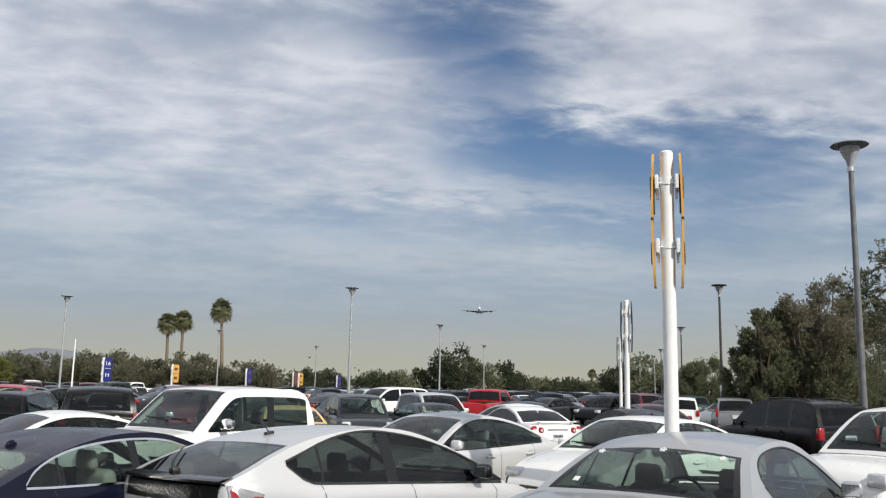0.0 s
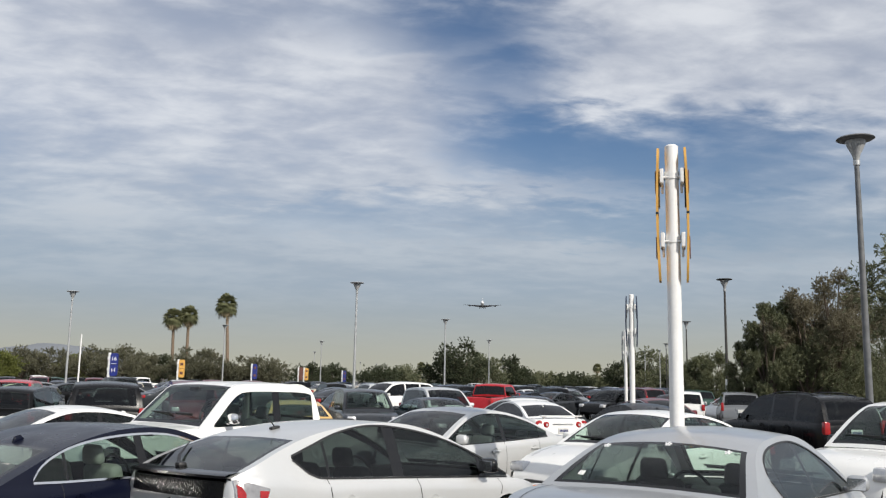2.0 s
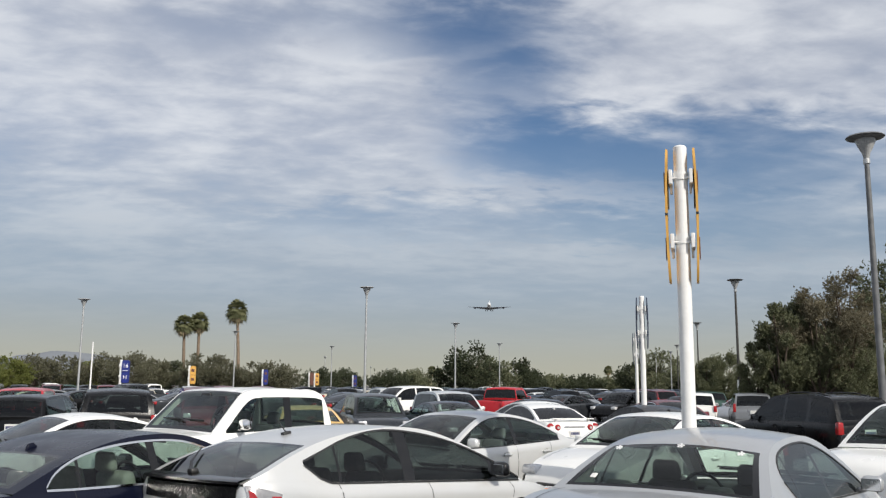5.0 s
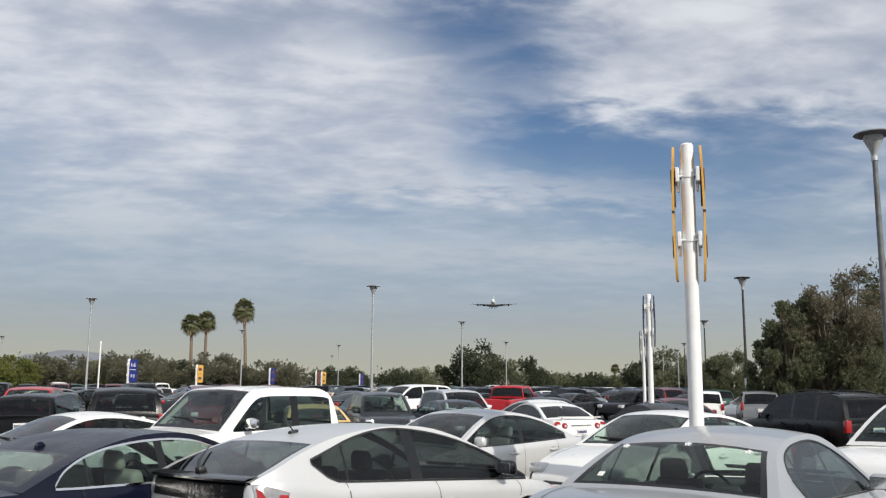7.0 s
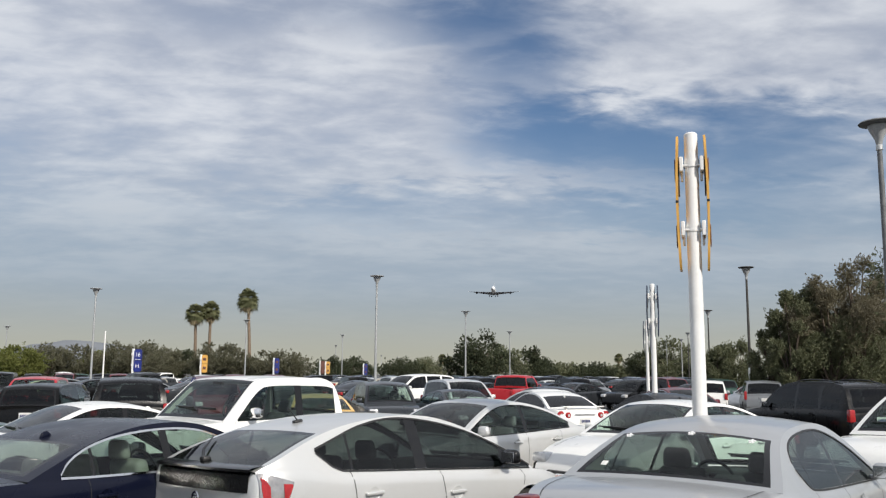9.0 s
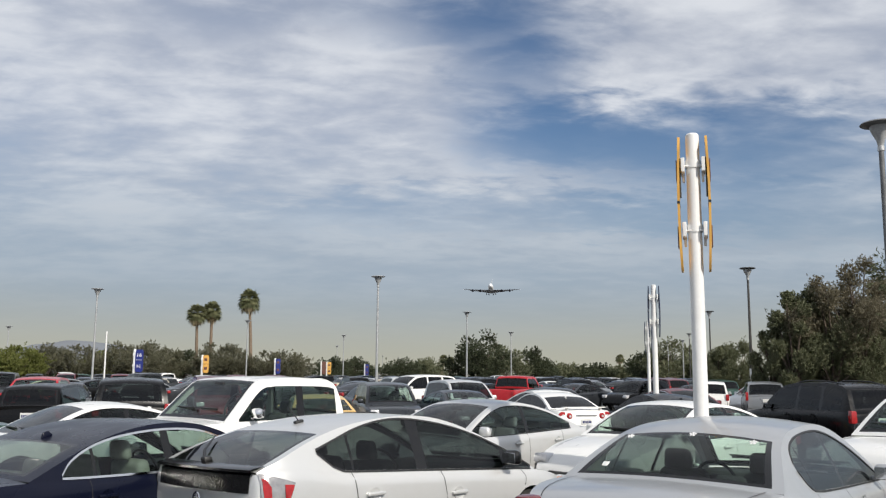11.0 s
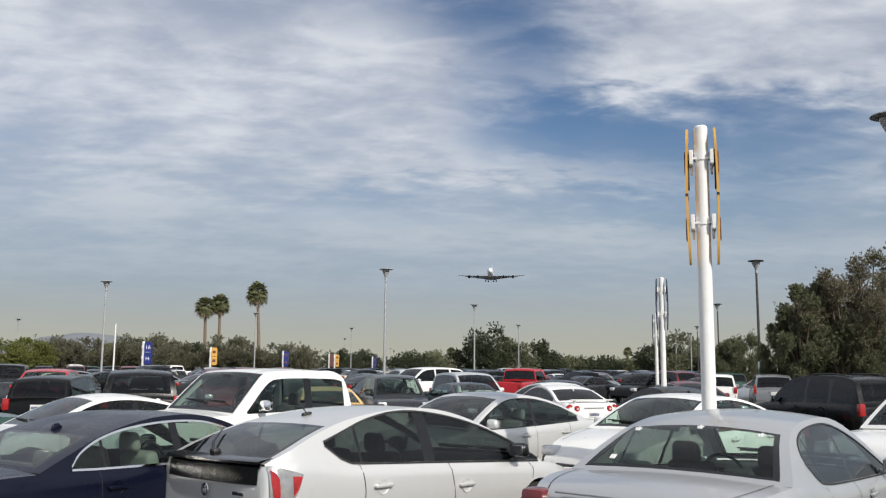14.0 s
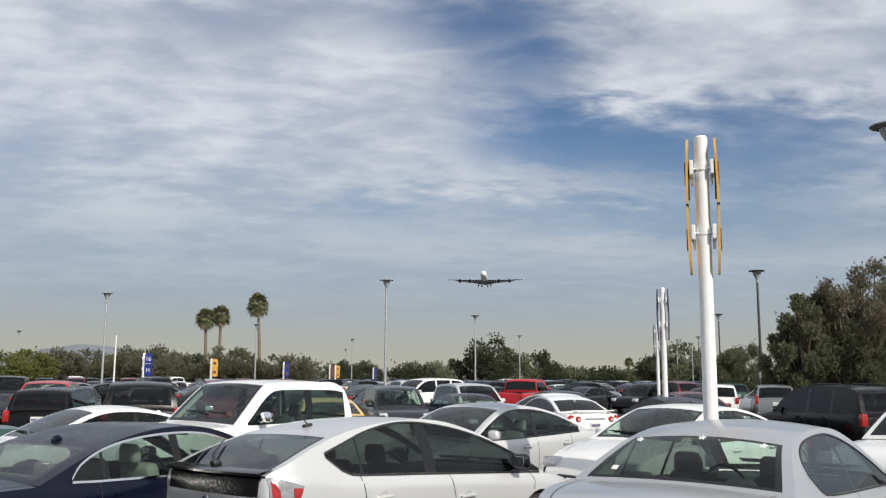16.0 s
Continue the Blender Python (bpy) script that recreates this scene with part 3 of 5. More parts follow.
    if detail > 0:
        for hx, hz in s.get("handles", ()):
            for sign in (1, -1):
                o = piece("door_handle", HANDLE.copy(), handle or coat, root, m=pose(hx, sign * (sh.side(hx, hz) - 0.004), hz) @ Matrix.Diagonal((1, sign, 1, 1)))
                if detail > 1:
                    piece("handle_cup", HANDLE_CUP.copy(), coat, o, m=pose(0, 0.012, -0.01))
    if detail > 1:
        # door gaps, window mouldings
        for gx in s.get("gaps", ()):
            for sign in (1, -1):
                net = Net()
                zs = np.linspace(sh.sill(gx) + 0.03, sh.belt(gx), 12)
                bow = s.get("gap_bow", 0.0)
                pts = [(gx + bow * math.sin(math.pi * (z - zs[0]) / (zs[-1] - zs[0])), z) for z in zs]
                for (xa, za), (xb, zb2) in zip(pts, pts[1:]):
                    net.face((xa - 0.004, sign * (sh.side(xa, za) + 0.002), za), (xa + 0.004, sign * (sh.side(xa, za) + 0.002), za),
                             (xb + 0.004, sign * (sh.side(xb, zb2) + 0.002), zb2), (xb - 0.004, sign * (sh.side(xb, zb2) + 0.002), zb2))
                piece("door_gap", net.mesh("door_gap"), TRIM, root)
        # gaps of boot lid and bonnet
        for key, xa, xb in (("boot_gap", 0.12, sh.x0 - 0.01), ("bonnet_gap", sh.x1 + 0.04, L - 0.42)):
            if xb - xa < 0.3 or bed and key == "boot_gap":
                continue
            for sign in (1, -1):
                net = Net()
                row = [x for x in xs if xa <= x <= xb]
                for x, y in zip(row, row[1:]):
                    c = []
                    for q, f in ((x, 0.855), (y, 0.855), (y, 0.865), (x, 0.865)):
                        c.append((q, sign * f * sh.shoulder(q), sh.belt(q) + s.get("crown", 0.035) * (1 - 0.86 ** 2) + 0.0035))
                    net.face(*c)
                if net.faces:
                    piece(key, net.mesh(key), TRIM, root)
        mould = s.get("moulding")
        if mould:
            for sign in (1, -1):
                net = Net()
                row = [x for x in cx if w0 - 0.001 <= x <= w1 + 0.001]
                for x, y in zip(row, row[1:]):
                    (la, ha), (lb, hb) = gap(x), gap(y)
                    t = mould[1]
                    for (za, zb2, up) in ((la, lb, -t), (ha, hb, t)):
                        c = [(x, za), (y, zb2), (y, zb2 + up), (x, za + up)]
                        for o, q in ((0.006, 0.006),):
                            net.face(*[(px, sign * (sh.side(px, pz) + o), pz) for px, pz in c])
                            net.face(*[(px, sign * (sh.side(px, pz) + (o if i < 2 else -0.003)), pz) for i, (px, pz) in enumerate([c[3], c[2], c[2], c[3]])])
                piece("window_moulding", net.mesh("window_moulding"), mould[0], root)
        for kind, x in s.get("roof_bits", ()):
            z = across(x, 0)[2]
            slope = math.degrees(math.atan2(across(x + 0.05, 0)[2] - across(x - 0.05, 0)[2], 0.1))
            piece("antenna", (FIN if kind == "fin" else AERIAL).copy(), coat if kind == "fin" else TRIM, root, m=pose(x, 0, z, 0, -slope, 0))
        if "badge" in s:
            bx, bz = s["badge"]
            piece("badge", BADGE.copy(), CHROME, root, m=pose(bx, 0, bz))
        if s.get("wipers", True):
            wx = s["front_pane"][1] - 0.10
            for wy in (0.28, -0.30):
                z = across(wx, wy / sh.shoulder(wx))[2]
                piece("wiper", WIPER.copy(), TRIM, root, m=pose(wx, wy, z + 0.022, 0, 0, 84) )
        if not bed:
            piece("grille", block((0.16, 0.95, 0.15), 0.03, 2, (L - 0.07, 0, 0.31 * sh.top), (0.9, 0.95)), TRIM, root, "black radiator grille")
        for ry in ((0.56, -0.56) if s.get("rails") else ()):
            xa, xb = 0.62, s["front_pane"][0] - 0.25
            bar = [(x, ry, across(x, ry / rail(x)[1])[2] + (0.045 if 0 < k < 4 else 0.0)) for k, x in enumerate(np.linspace(xa, xb, 5))]
            piece("roof_rail", tube(bar, [0.016] * 5, 8), TRIM, root)
        if s.get("lining", True):  # headlining and inner mirror
            piece("inner_mirror", block((0.03, 0.24, 0.07), 0.02, 2, (fx + 0.08, 0, sh.top - 0.10)), TRIM, root)
    return root


def stretched(s, L, W, H, **more):
    """The same kind of car in another length, width and height."""
    kx, kz = L / s["L"], H / max(z for _, z in s["roof"])
    out = dict(s)
    line = lambda pts: [(x * kx, z * kz) for x, z in pts]
    for key in ("belt", "roof", "dlo_top", "dlo_low", "handles"):
        if key in s:
            out[key] = line(s[key])
    for key in ("rear_pane", "front_pane", "axles", "gaps"):
        out[key] = tuple(v * kx for v in s[key])
    if "bed" in s:
        out["bed"] = tuple(v * kx for v in s["bed"])
    out["windows"] = [(a * kx, b * kx) for a, b in s["windows"]]
    out["lamps"] = [(x * kx, y * W / s["W"], z * kz, dx, dy, dz, k) for x, y, z, dx, dy, dz, k in s["lamps"]]
    out["plate"] = (s["plate"][0], s["plate"][1] * kz)
    if "roof_bits" in s:
        out["roof_bits"] = [(k, x * kx) for k, x in s["roof_bits"]]
    if "badge" in s:
        out["badge"] = (s["badge"][0], s["badge"][1] * kz)
    out.update(L=L, W=W, **more)
    return out


SEDAN = dict(L=4.80, W=1.80, axles=(0.98, 3.75),
             belt=[(0, 0.55), (0.03, 0.78), (0.10, 0.97), (0.22, 1.02), (0.6, 1.03), (1.0, 1.02), (2.2, 0.97), (3.4, 0.95), (3.62, 0.95), (4.1, 0.87), (4.5, 0.75), (4.72, 0.60), (4.80, 0.42)],
             roof=[(0.62, 1.03), (0.95, 1.17), (1.35, 1.33), (1.85, 1.44), (2.3, 1.46), (2.65, 1.42), (3.05, 1.26), (3.62, 0.95)],
             windows=[(0.92, 1.14), (1.16, 2.02), (2.10, 3.40)], rear_pane=(0.70, 1.42), front_pane=(2.72, 3.56), handles=[(1.35, 0.86), (2.35, 0.84)], gaps=(1.2, 2.08, 3.3),
             lamps=[(0.05, 0.66, 0.86, 0.16, 0.34, 0.17, "r"), (0.035, 0.52, 0.84, 0.14, 0.12, 0.08, "w"), (4.50, 0.66, 0.68, 0.42, 0.28, 0.13, "c")],
             plate=(0.0, 0.72), roof_bits=[("fin", 1.3)], moulding=(GLOSS_BLACK, 0.014))
SUV = dict(L=4.75, W=1.86, axles=(0.95, 3.72), arch=0.41, sill=0.27, wheel=1.1, rail=0.74, tail=0.35, tail_in=0.10, seat_z=0.15,
           belt=[(0, 0.50), (0.03, 0.85), (0.07, 1.08), (0.2, 1.12), (1.5, 1.11), (2.5, 1.09), (3.5, 1.07), (3.8, 1.05), (4.4, 0.96), (4.65, 0.80), (4.75, 0.48)],
           roof=[(0.08, 1.10), (0.20, 1.45), (0.34, 1.70), (0.7, 1.77), (1.6, 1.80), (2.4, 1.78), (2.9, 1.68), (3.62, 1.07)],
           windows=[(0.42, 1.10), (1.20, 2.05), (2.14, 3.40)], rear_pane=(0.10, 0.32), front_pane=(2.78, 3.55), dark_from=2, handles=[(1.38, 0.98), (2.40, 0.97)], gaps=(1.15, 2.10, 3.3),
           lamps=[(0.06, 0.80, 1.00, 0.14, 0.17, 0.30, "r"), (4.52, 0.70, 0.84, 0.34, 0.28, 0.17, "c")], plate=(0.0, 0.90), rail_thick=0.075)
VAN = dict(L=5.0, W=1.95, axles=(1.0, 4.0), arch=0.39, sill=0.22, rail=0.76, tail=0.35, tail_in=0.08, seat_z=0.12,
           belt=[(0, 0.50), (0.03, 0.85), (0.07, 1.02), (0.2, 1.05), (2.5, 1.03), (3.8, 1.0), (4.1, 0.98), (4.6, 0.85), (4.9, 0.68), (5.0, 0.45)],
           roof=[(0.08, 1.05), (0.20, 1.45), (0.36, 1.66), (0.8, 1.74), (2.0, 1.76), (2.8, 1.72), (3.3, 1.56), (4.15, 0.98)],
           windows=[(0.40, 1.35), (1.45, 2.40), (2.50, 3.85)], rear_pane=(0.10, 0.34), front_pane=(3.1, 4.05), dark_from=2, handles=[(2.3, 0.92), (2.7, 0.92)], gaps=(1.4, 2.45, 3.6),
           lamps=[(0.05, 0.86, 1.05, 0.12, 0.14, 0.40, "r"), (4.72, 0.72, 0.76, 0.40, 0.30, 0.16, "c")], plate=(0.0, 0.85), rail_thick=0.075)
PICKUP = dict(L=5.75, W=1.98, axles=(1.25, 4.75), arch=0.43, sill=0.32, wheel=1.17, rail=0.80, pane_edge=0.96, tail=0.3, tail_in=0.05, nose=0.5, nose_in=0.12, seat_z=0.25, bed=(0.10, 2.18), bench=False,
              belt=[(0, 0.55), (0.02, 1.05), (0.05, 1.20), (0.2, 1.22), (2.2, 1.24), (3.2, 1.24), (4.2, 1.24), (4.5, 1.23), (5.3, 1.16), (5.62, 1.05), (5.75, 0.55)],
              roof=[(2.26, 1.24), (2.30, 1.55), (2.38, 1.79), (2.56, 1.845), (3.0, 1.855), (3.45, 1.85), (3.74, 1.82), (3.90, 1.66), (4.28, 1.24)],
              dlo_top=[(2.40, 1.70), (2.50, 1.735), (3.0, 1.745), (3.52, 1.74), (3.70, 1.69), (4.08, 1.26)], dlo_low=[(2.40, 1.30), (3.0, 1.275), (4.06, 1.25)],
              windows=[(2.40, 2.98), (3.10, 4.06)], rear_pane=(2.27, 2.37), front_pane=(3.74, 4.26), handles=[(3.2, 1.08)], gaps=(3.06, 4.1), mirror=(3.86, 0.03),
              lamps=[(0.02, 0.90, 1.0, 0.10, 0.14, 0.34, "r"), (5.56, 0.78, 0.98, 0.26, 0.32, 0.2, "c"), (2.37, 0, 1.775, 0.06, 0.40, 0.04, "b")], plate=(-0.01, 0.62), rail_thick=0.075)


# ---- ground and distance ----
def level(y):
    """The lot falls gently away from the first row."""
    return 0.08 * min(max((19.0 - y) / 9.0, 0.0), 1.0)


def ground():
    net = Net()
    across = [-4200, -1200, -300, -80, -20, 20, 80, 300, 1200, 4200]
    along = [-4200, -1200, -300, -80, -20, 0, 10, 19, 40, 80, 300, 1200, 4200]
    for a, b in zip(across, across[1:]):
        for c, d in zip(along, along[1:]):
            net.face((a, c, level(c)), (b, c, level(c)), (b, d, level(d)), (a, d, level(d)))
    tagged(piece("ground", net.mesh("ground", 60), ASPHALT), "worn grey asphalt of a wide parking lot", "ground", kind="structure")


def hills():
    """A faint ridge beyond the trees; the haze before it is only in its colour."""
    net = Net()
    def top(x):
        k = min(max((x + 2700) / 700, 0), 1) * min(max((-900 - x) / 900, 0), 1)
        return max(k, 0.02) * (150 + 40 * noise.noise(Vector((x * 0.0022, 3.1, 0))) + 16 * noise.noise(Vector((x * 0.009, 8.0, 0))))
    xs = [-2800 + 40 * k for k in range(52)]
    for a, b in zip(xs, xs[1:]):
        rows = [[(x, 3700 + 500 * f, top(x) * h) for x in (a, b)] for f, h in ((0, 0), (0.5, 0.6), (1, 1), (1.5, 0))]
        for p, q in zip(rows, rows[1:]):
            net.face(p[0], p[1], q[1], q[0])
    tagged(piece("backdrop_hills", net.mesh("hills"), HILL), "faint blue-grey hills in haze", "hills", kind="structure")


def far_building():
    root = thing("office_building", "pale low office block beyond the lot", "building", pose(133, 250, 0, 0, 0, -20))
    piece("wall", block((34, 14, 10.6), 0.05, 1, (0, 0, 5.3)), STUCCO, root)
    piece("roof", block((34.6, 14.6, 0.5), 0.05, 1, (0, 0, 10.86)), CONCRETE, root)
    pane = block((2.3, 0.2, 1.5), 0.03, 1)
    pane.materials.append(WINDOW_FAR)
    for k in range(12):
        for j in range(3):
            piece("window", pane, None, root, m=pose(-15.4 + 2.8 * k, -7.02, 2.0 + 3.1 * j))


# ---- lamps and sign posts ----
def lamp_post(metal, base):
    root = thing("street_lamp", "", "street lamp", base, "lamps of the lot")
    piece("pole", tube([(0, 0, 0), (0, 0, 4), (0, 0, 7.72)], [0.095, 0.08, 0.062], 12), metal, root)
    piece("base", lathe([(0.0, 0.5), (0.19, 0.48), (0.22, 0.40), (0.22, 0.0)], 16), CONCRETE, root, "round concrete footing")
    piece("collar", lathe([(0.062, 7.66), (0.085, 7.68), (0.085, 7.80), (0.066, 7.82)], 14), GALVANISED, root)
    piece("funnel", lathe([(0.07, 7.80), (0.10, 7.95), (0.20, 8.15), (0.245, 8.26), (0.245, 8.34)], 18), LAMP_LENS, root, "pale funnel-shaped lens")
    piece("hood", lathe([(0.0, 8.345), (0.25, 8.335), (0.44, 8.355), (0.475, 8.38), (0.44, 8.415), (0.2, 8.44), (0.0, 8.445)], 22), metal, root, "flat round hood")
    return root


def lamps():
    places = [(-0.0801, 0.1131), (0.0225, 0.0725), (0.3462, 0.1259), (-0.4041, 0.0963), (0.0730, 0.0496), (0.3003, 0.0753), (-0.1183, 0.0447), (-0.1257, 0.0325),
              (-0.2288, 0.0609), (0.2766, 0.0493), (0.0625, 0.0334), (0.0889, 0.0278), (0.2520, 0.0400), (0.2600, 0.0345), (0.2440, 0.0310), (0.2690, 0.0420), (-0.5035, 0.052), (-0.47, 0.030), (0.566, 0.040), (-0.0735, 0.0215), (-0.055, 0.020)]
    near, grey, dark = lamp_post(STEEL_GREY, pose(0.5095 * 21.8, 21.8, 0)), None, None
    tagged(near, "tall dark grey parking lot lamp with flat round hood")
    for right, up in places:
        d = 6.55 / up
        m = pose(right * d, d, 0, 0, 0, random.uniform(0, 360))
        if right in (0.3462, 0.3003, 0.2766):
            if dark is None:
                dark = tagged(lamp_post(BRONZE, m), "tall dark bronze parking lot lamp with flat hood")
            else:
                copy_thing(dark, m)
        elif grey is None:
            grey = tagged(lamp_post(GALVANISED, m), "tall pale grey parking lot lamp with flat round hood")
        else:
            copy_thing(grey, m)
    thin = thing("mast", "thin white mast beside the trees", "mast", pose(-0.3904 * 75, 75, 0))
    piece("pole", tube([(0, 0, 0), (0, 0, 5.4)], [0.08, 0.06], 8), POLE_WHITE, thin)
    stub = thing("marker_post", "short white marker post behind parked vans", "post", pose(0.345 * 46, 46, 0))
    piece("pole", tube([(0, 0, 0), (0, 0, 2.35)], [0.055, 0.055], 10), POLE_WHITE, stub)


def letters(words, size, mat, parent, m):
    cu = bpy.data.curves.new("letters", "FONT")
    cu.body, cu.size, cu.align_x, cu.align_y, cu.extrude = words, size, "CENTER", "CENTER", 0.004
    ob = new("letters", cu)
    cu.materials.append(mat)
    ob.parent = parent
    ob.matrix_basis = m
    return ob


def sign_panel(width, low, high, thick=0.028):
    """A tall board, slightly bowed along its length; it stands in the y-z plane."""
    net = Net()
    n = 16
    for k in range(n):
        ring = []
        for f in (k / n, (k + 1) / n):
            z, bow = low + (high - low) * f, 0.022 * math.sin(math.pi * f)
            end = 1 - 0.35 * max(0, (abs(f - 0.5) - 0.44) / 0.06)
            ring.append([(bow - thick / 2, -width / 2 * end, z), (bow + thick / 2, -width / 2 * end, z), (bow + thick / 2, width / 2 * end, z), (bow - thick / 2, width / 2 * end, z)])
        for i in range(4):
            net.face(ring[0][i], ring[0][(i + 1) % 4], ring[1][(i + 1) % 4], ring[1][i])
        if k == 0:
            net.face(*ring[0])
        if k == n - 1:
            net.face(*ring[1])
    return net.mesh("panel", 40)


def sign_post(label, m, height, colour, words=(), bars=0, width=0.36, post=0.083, size=1.0, aside=0.04):
    root = thing("sign_post", label, "sign post", m, "row markers")
    piece("pole", lathe([(0.0, height), (post * 0.8, height), (post, height - 0.02), (post * 1.08, 0.05), (0.0, 0.05)], 24), POLE_WHITE, root, "round white painted pole")
    piece("base_plate", block((0.42, 0.42, 0.06), 0.015, 1, (0, 0, 0.03)), GALVANISED, root)
    top, low = height - 0.05, height - 0.05 - 1.70 * size
    for z in (height - 0.40 * size, height - 1.22 * size):
        piece("bracket_bar", joined(block((0.31, 0.045, 0.022), 0.006, 1, (0, -0.06, z - 0.03)), lathe([(post + 0.012, z - 0.05), (post + 0.012, z + 0.05)], 20)), POLE_WHITE, root)
        for sx in (1, -1):
            piece("bracket_block", joined(block((0.048, 0.30, 0.185 * size), 0.008, 1, (sx * 0.125, 0.02, z - 0.02)), block((0.03, 0.06, 0.24 * size), 0.006, 1, (sx * 0.118, 0.02, z - 0.10))), POLE_WHITE, root, "white clamp block")
    for sx in (1, -1):
        p = piece("sign_board", sign_panel(width, low, top), colour, root, "", pose(sx * 0.165, aside, 0, 0, 0, 0 if sx > 0 else 180))
        piece("joint_strap", block((0.034, width * 1.02, 0.035), 0.004, 1, (0.022, 0, (low + top) / 2)), TRIM, p)
        piece("stiffener", block((0.018, width * 0.35, 0.5 * size), 0.005, 1, (-0.005, 0.0, height - 0.55 * size), (1, 0.5)), BRONZE, p)
        for k, w in enumerate(words):
            letters(w, 0.42 * size, SIGN_WHITE, p, pose(0.05, 0, top - (0.42 + 0.85 * k) * size, 90, 0, 90))
        if words:
            piece("divider", block((0.012, width * 0.8, 0.03), 0.003, 1, (0.045, 0, (low + top) / 2 + 0.08)), SIGN_WHITE, p)
        for k in range(bars):
            piece("letter_bar", block((0.012, width * 0.55, 0.26 * size), 0.003, 1, (0.038, 0, top - (0.42 + 0.85 * k) * size)), SIGN_BROWN, p)
    return root


def signs():
    turn = -16.2
    sign_post("white pole with two yellow row boards seen edge-on", pose(3.09, 10.75, level(10.75), 0, 0, turn), 4.88, SIGN_YELLOW, bars=2)
    sign_post("white pole with two dark blue row boards", pose(6.90, 29.1, 0, 0, 0, turn), 4.95, SIGN_SLATE, bars=0)
    sign_post("white pole with two dark blue row boards", pose(11.07, 48.2, 0, 0, 0, turn), 4.95, SIGN_SLATE, bars=0)
    for right, up, d, colour, words, label in (
            (-0.3569, 0.0268, 72, SIGN_BLUE, ("16", "H"), "white post with blue board reading 16 H"),
            (-0.2793, 0.0208, 92, SIGN_YELLOW, (), "white post with yellow row board"),
            (-0.1961, 0.0174, 108, SIGN_BLUE, (), "white post with blue row board"),
            (-0.1433, 0.0145, 128, SIGN_BROWN, (), "white post with brown row board"),
            (-0.1370, 0.0139, 134, SIGN_YELLOW, (), "white post with yellow row board"),
            (-0.0937, 0.0116, 150, SIGN_BLUE, (), "white post with blue row board")):
        sign_post(label, pose(right * d, d, 0, 0, 0, -80), 1.9 + up * d, colour, words, 0 if words else 2, 0.56, 0.11, 1.08, 0.38)


# ---- trees ----
def leaves(rng, centres, radii, count, size, flat=0.75, clump=9, thin=0.2, rise=0.5):
    """Narrow leaves on sprays: each spray starts in a lobe's outer part and reaches out and up."""
    c, r = np.array(centres, float), np.array(radii, float)
    sprays = max(count // clump, 1)
    pick = rng.choice(len(c), sprays, p=(r ** 2) / (r ** 2).sum())
    way = rng.normal(size=(sprays, 3))
    way /= np.linalg.norm(way, axis=1)[:, None]
    reach = rng.random(sprays) ** 0.42 * (1.0 + 0.20 * rng.normal(size=sprays))
    foot = c[pick] + way * (r[pick] * reach)[:, None] * np.array([1, 1, flat])
    grow = way + 0.45 * rng.normal(size=(sprays, 3))
    grow[:, 2] += rise
    grow /= np.linalg.norm(grow, axis=1)[:, None]
    length = r[pick] * (0.16 + 0.34 * rng.random(sprays) ** 2)
    k = np.repeat(np.arange(sprays), clump)
    n = len(k)
    f = rng.random(n)
    pos = foot[k] + grow[k] * (length[k] * f)[:, None] + rng.normal(size=(n, 3)) * (length[k] * 0.26 * (1.15 - f))[:, None]
    out = grow[k] + 0.65 * rng.normal(size=(n, 3))
    out /= np.linalg.norm(out, axis=1)[:, None]
    side = np.cross(out, rng.normal(size=(n, 3)))
    side /= np.linalg.norm(side, axis=1)[:, None] + 1e-9
    s = size * (0.55 + 0.9 * rng.random(n))[:, None]
    up = np.cross(out, side) * s * 0.12
    corners = np.stack([pos - out * s * 0.5, pos + side * s * thin + up, pos + out * s * 0.6, pos - side * s * thin + up], 1).reshape(-1, 3)
    q = np.arange(n) * 4
    faces = np.concatenate([np.stack([q, q + 1, q + 2], 1), np.stack([q, q + 2, q + 3], 1)])
    me = bpy.data.meshes.new("leaves")
    me.from_pydata(corners.tolist(), [], faces.tolist())
    return me


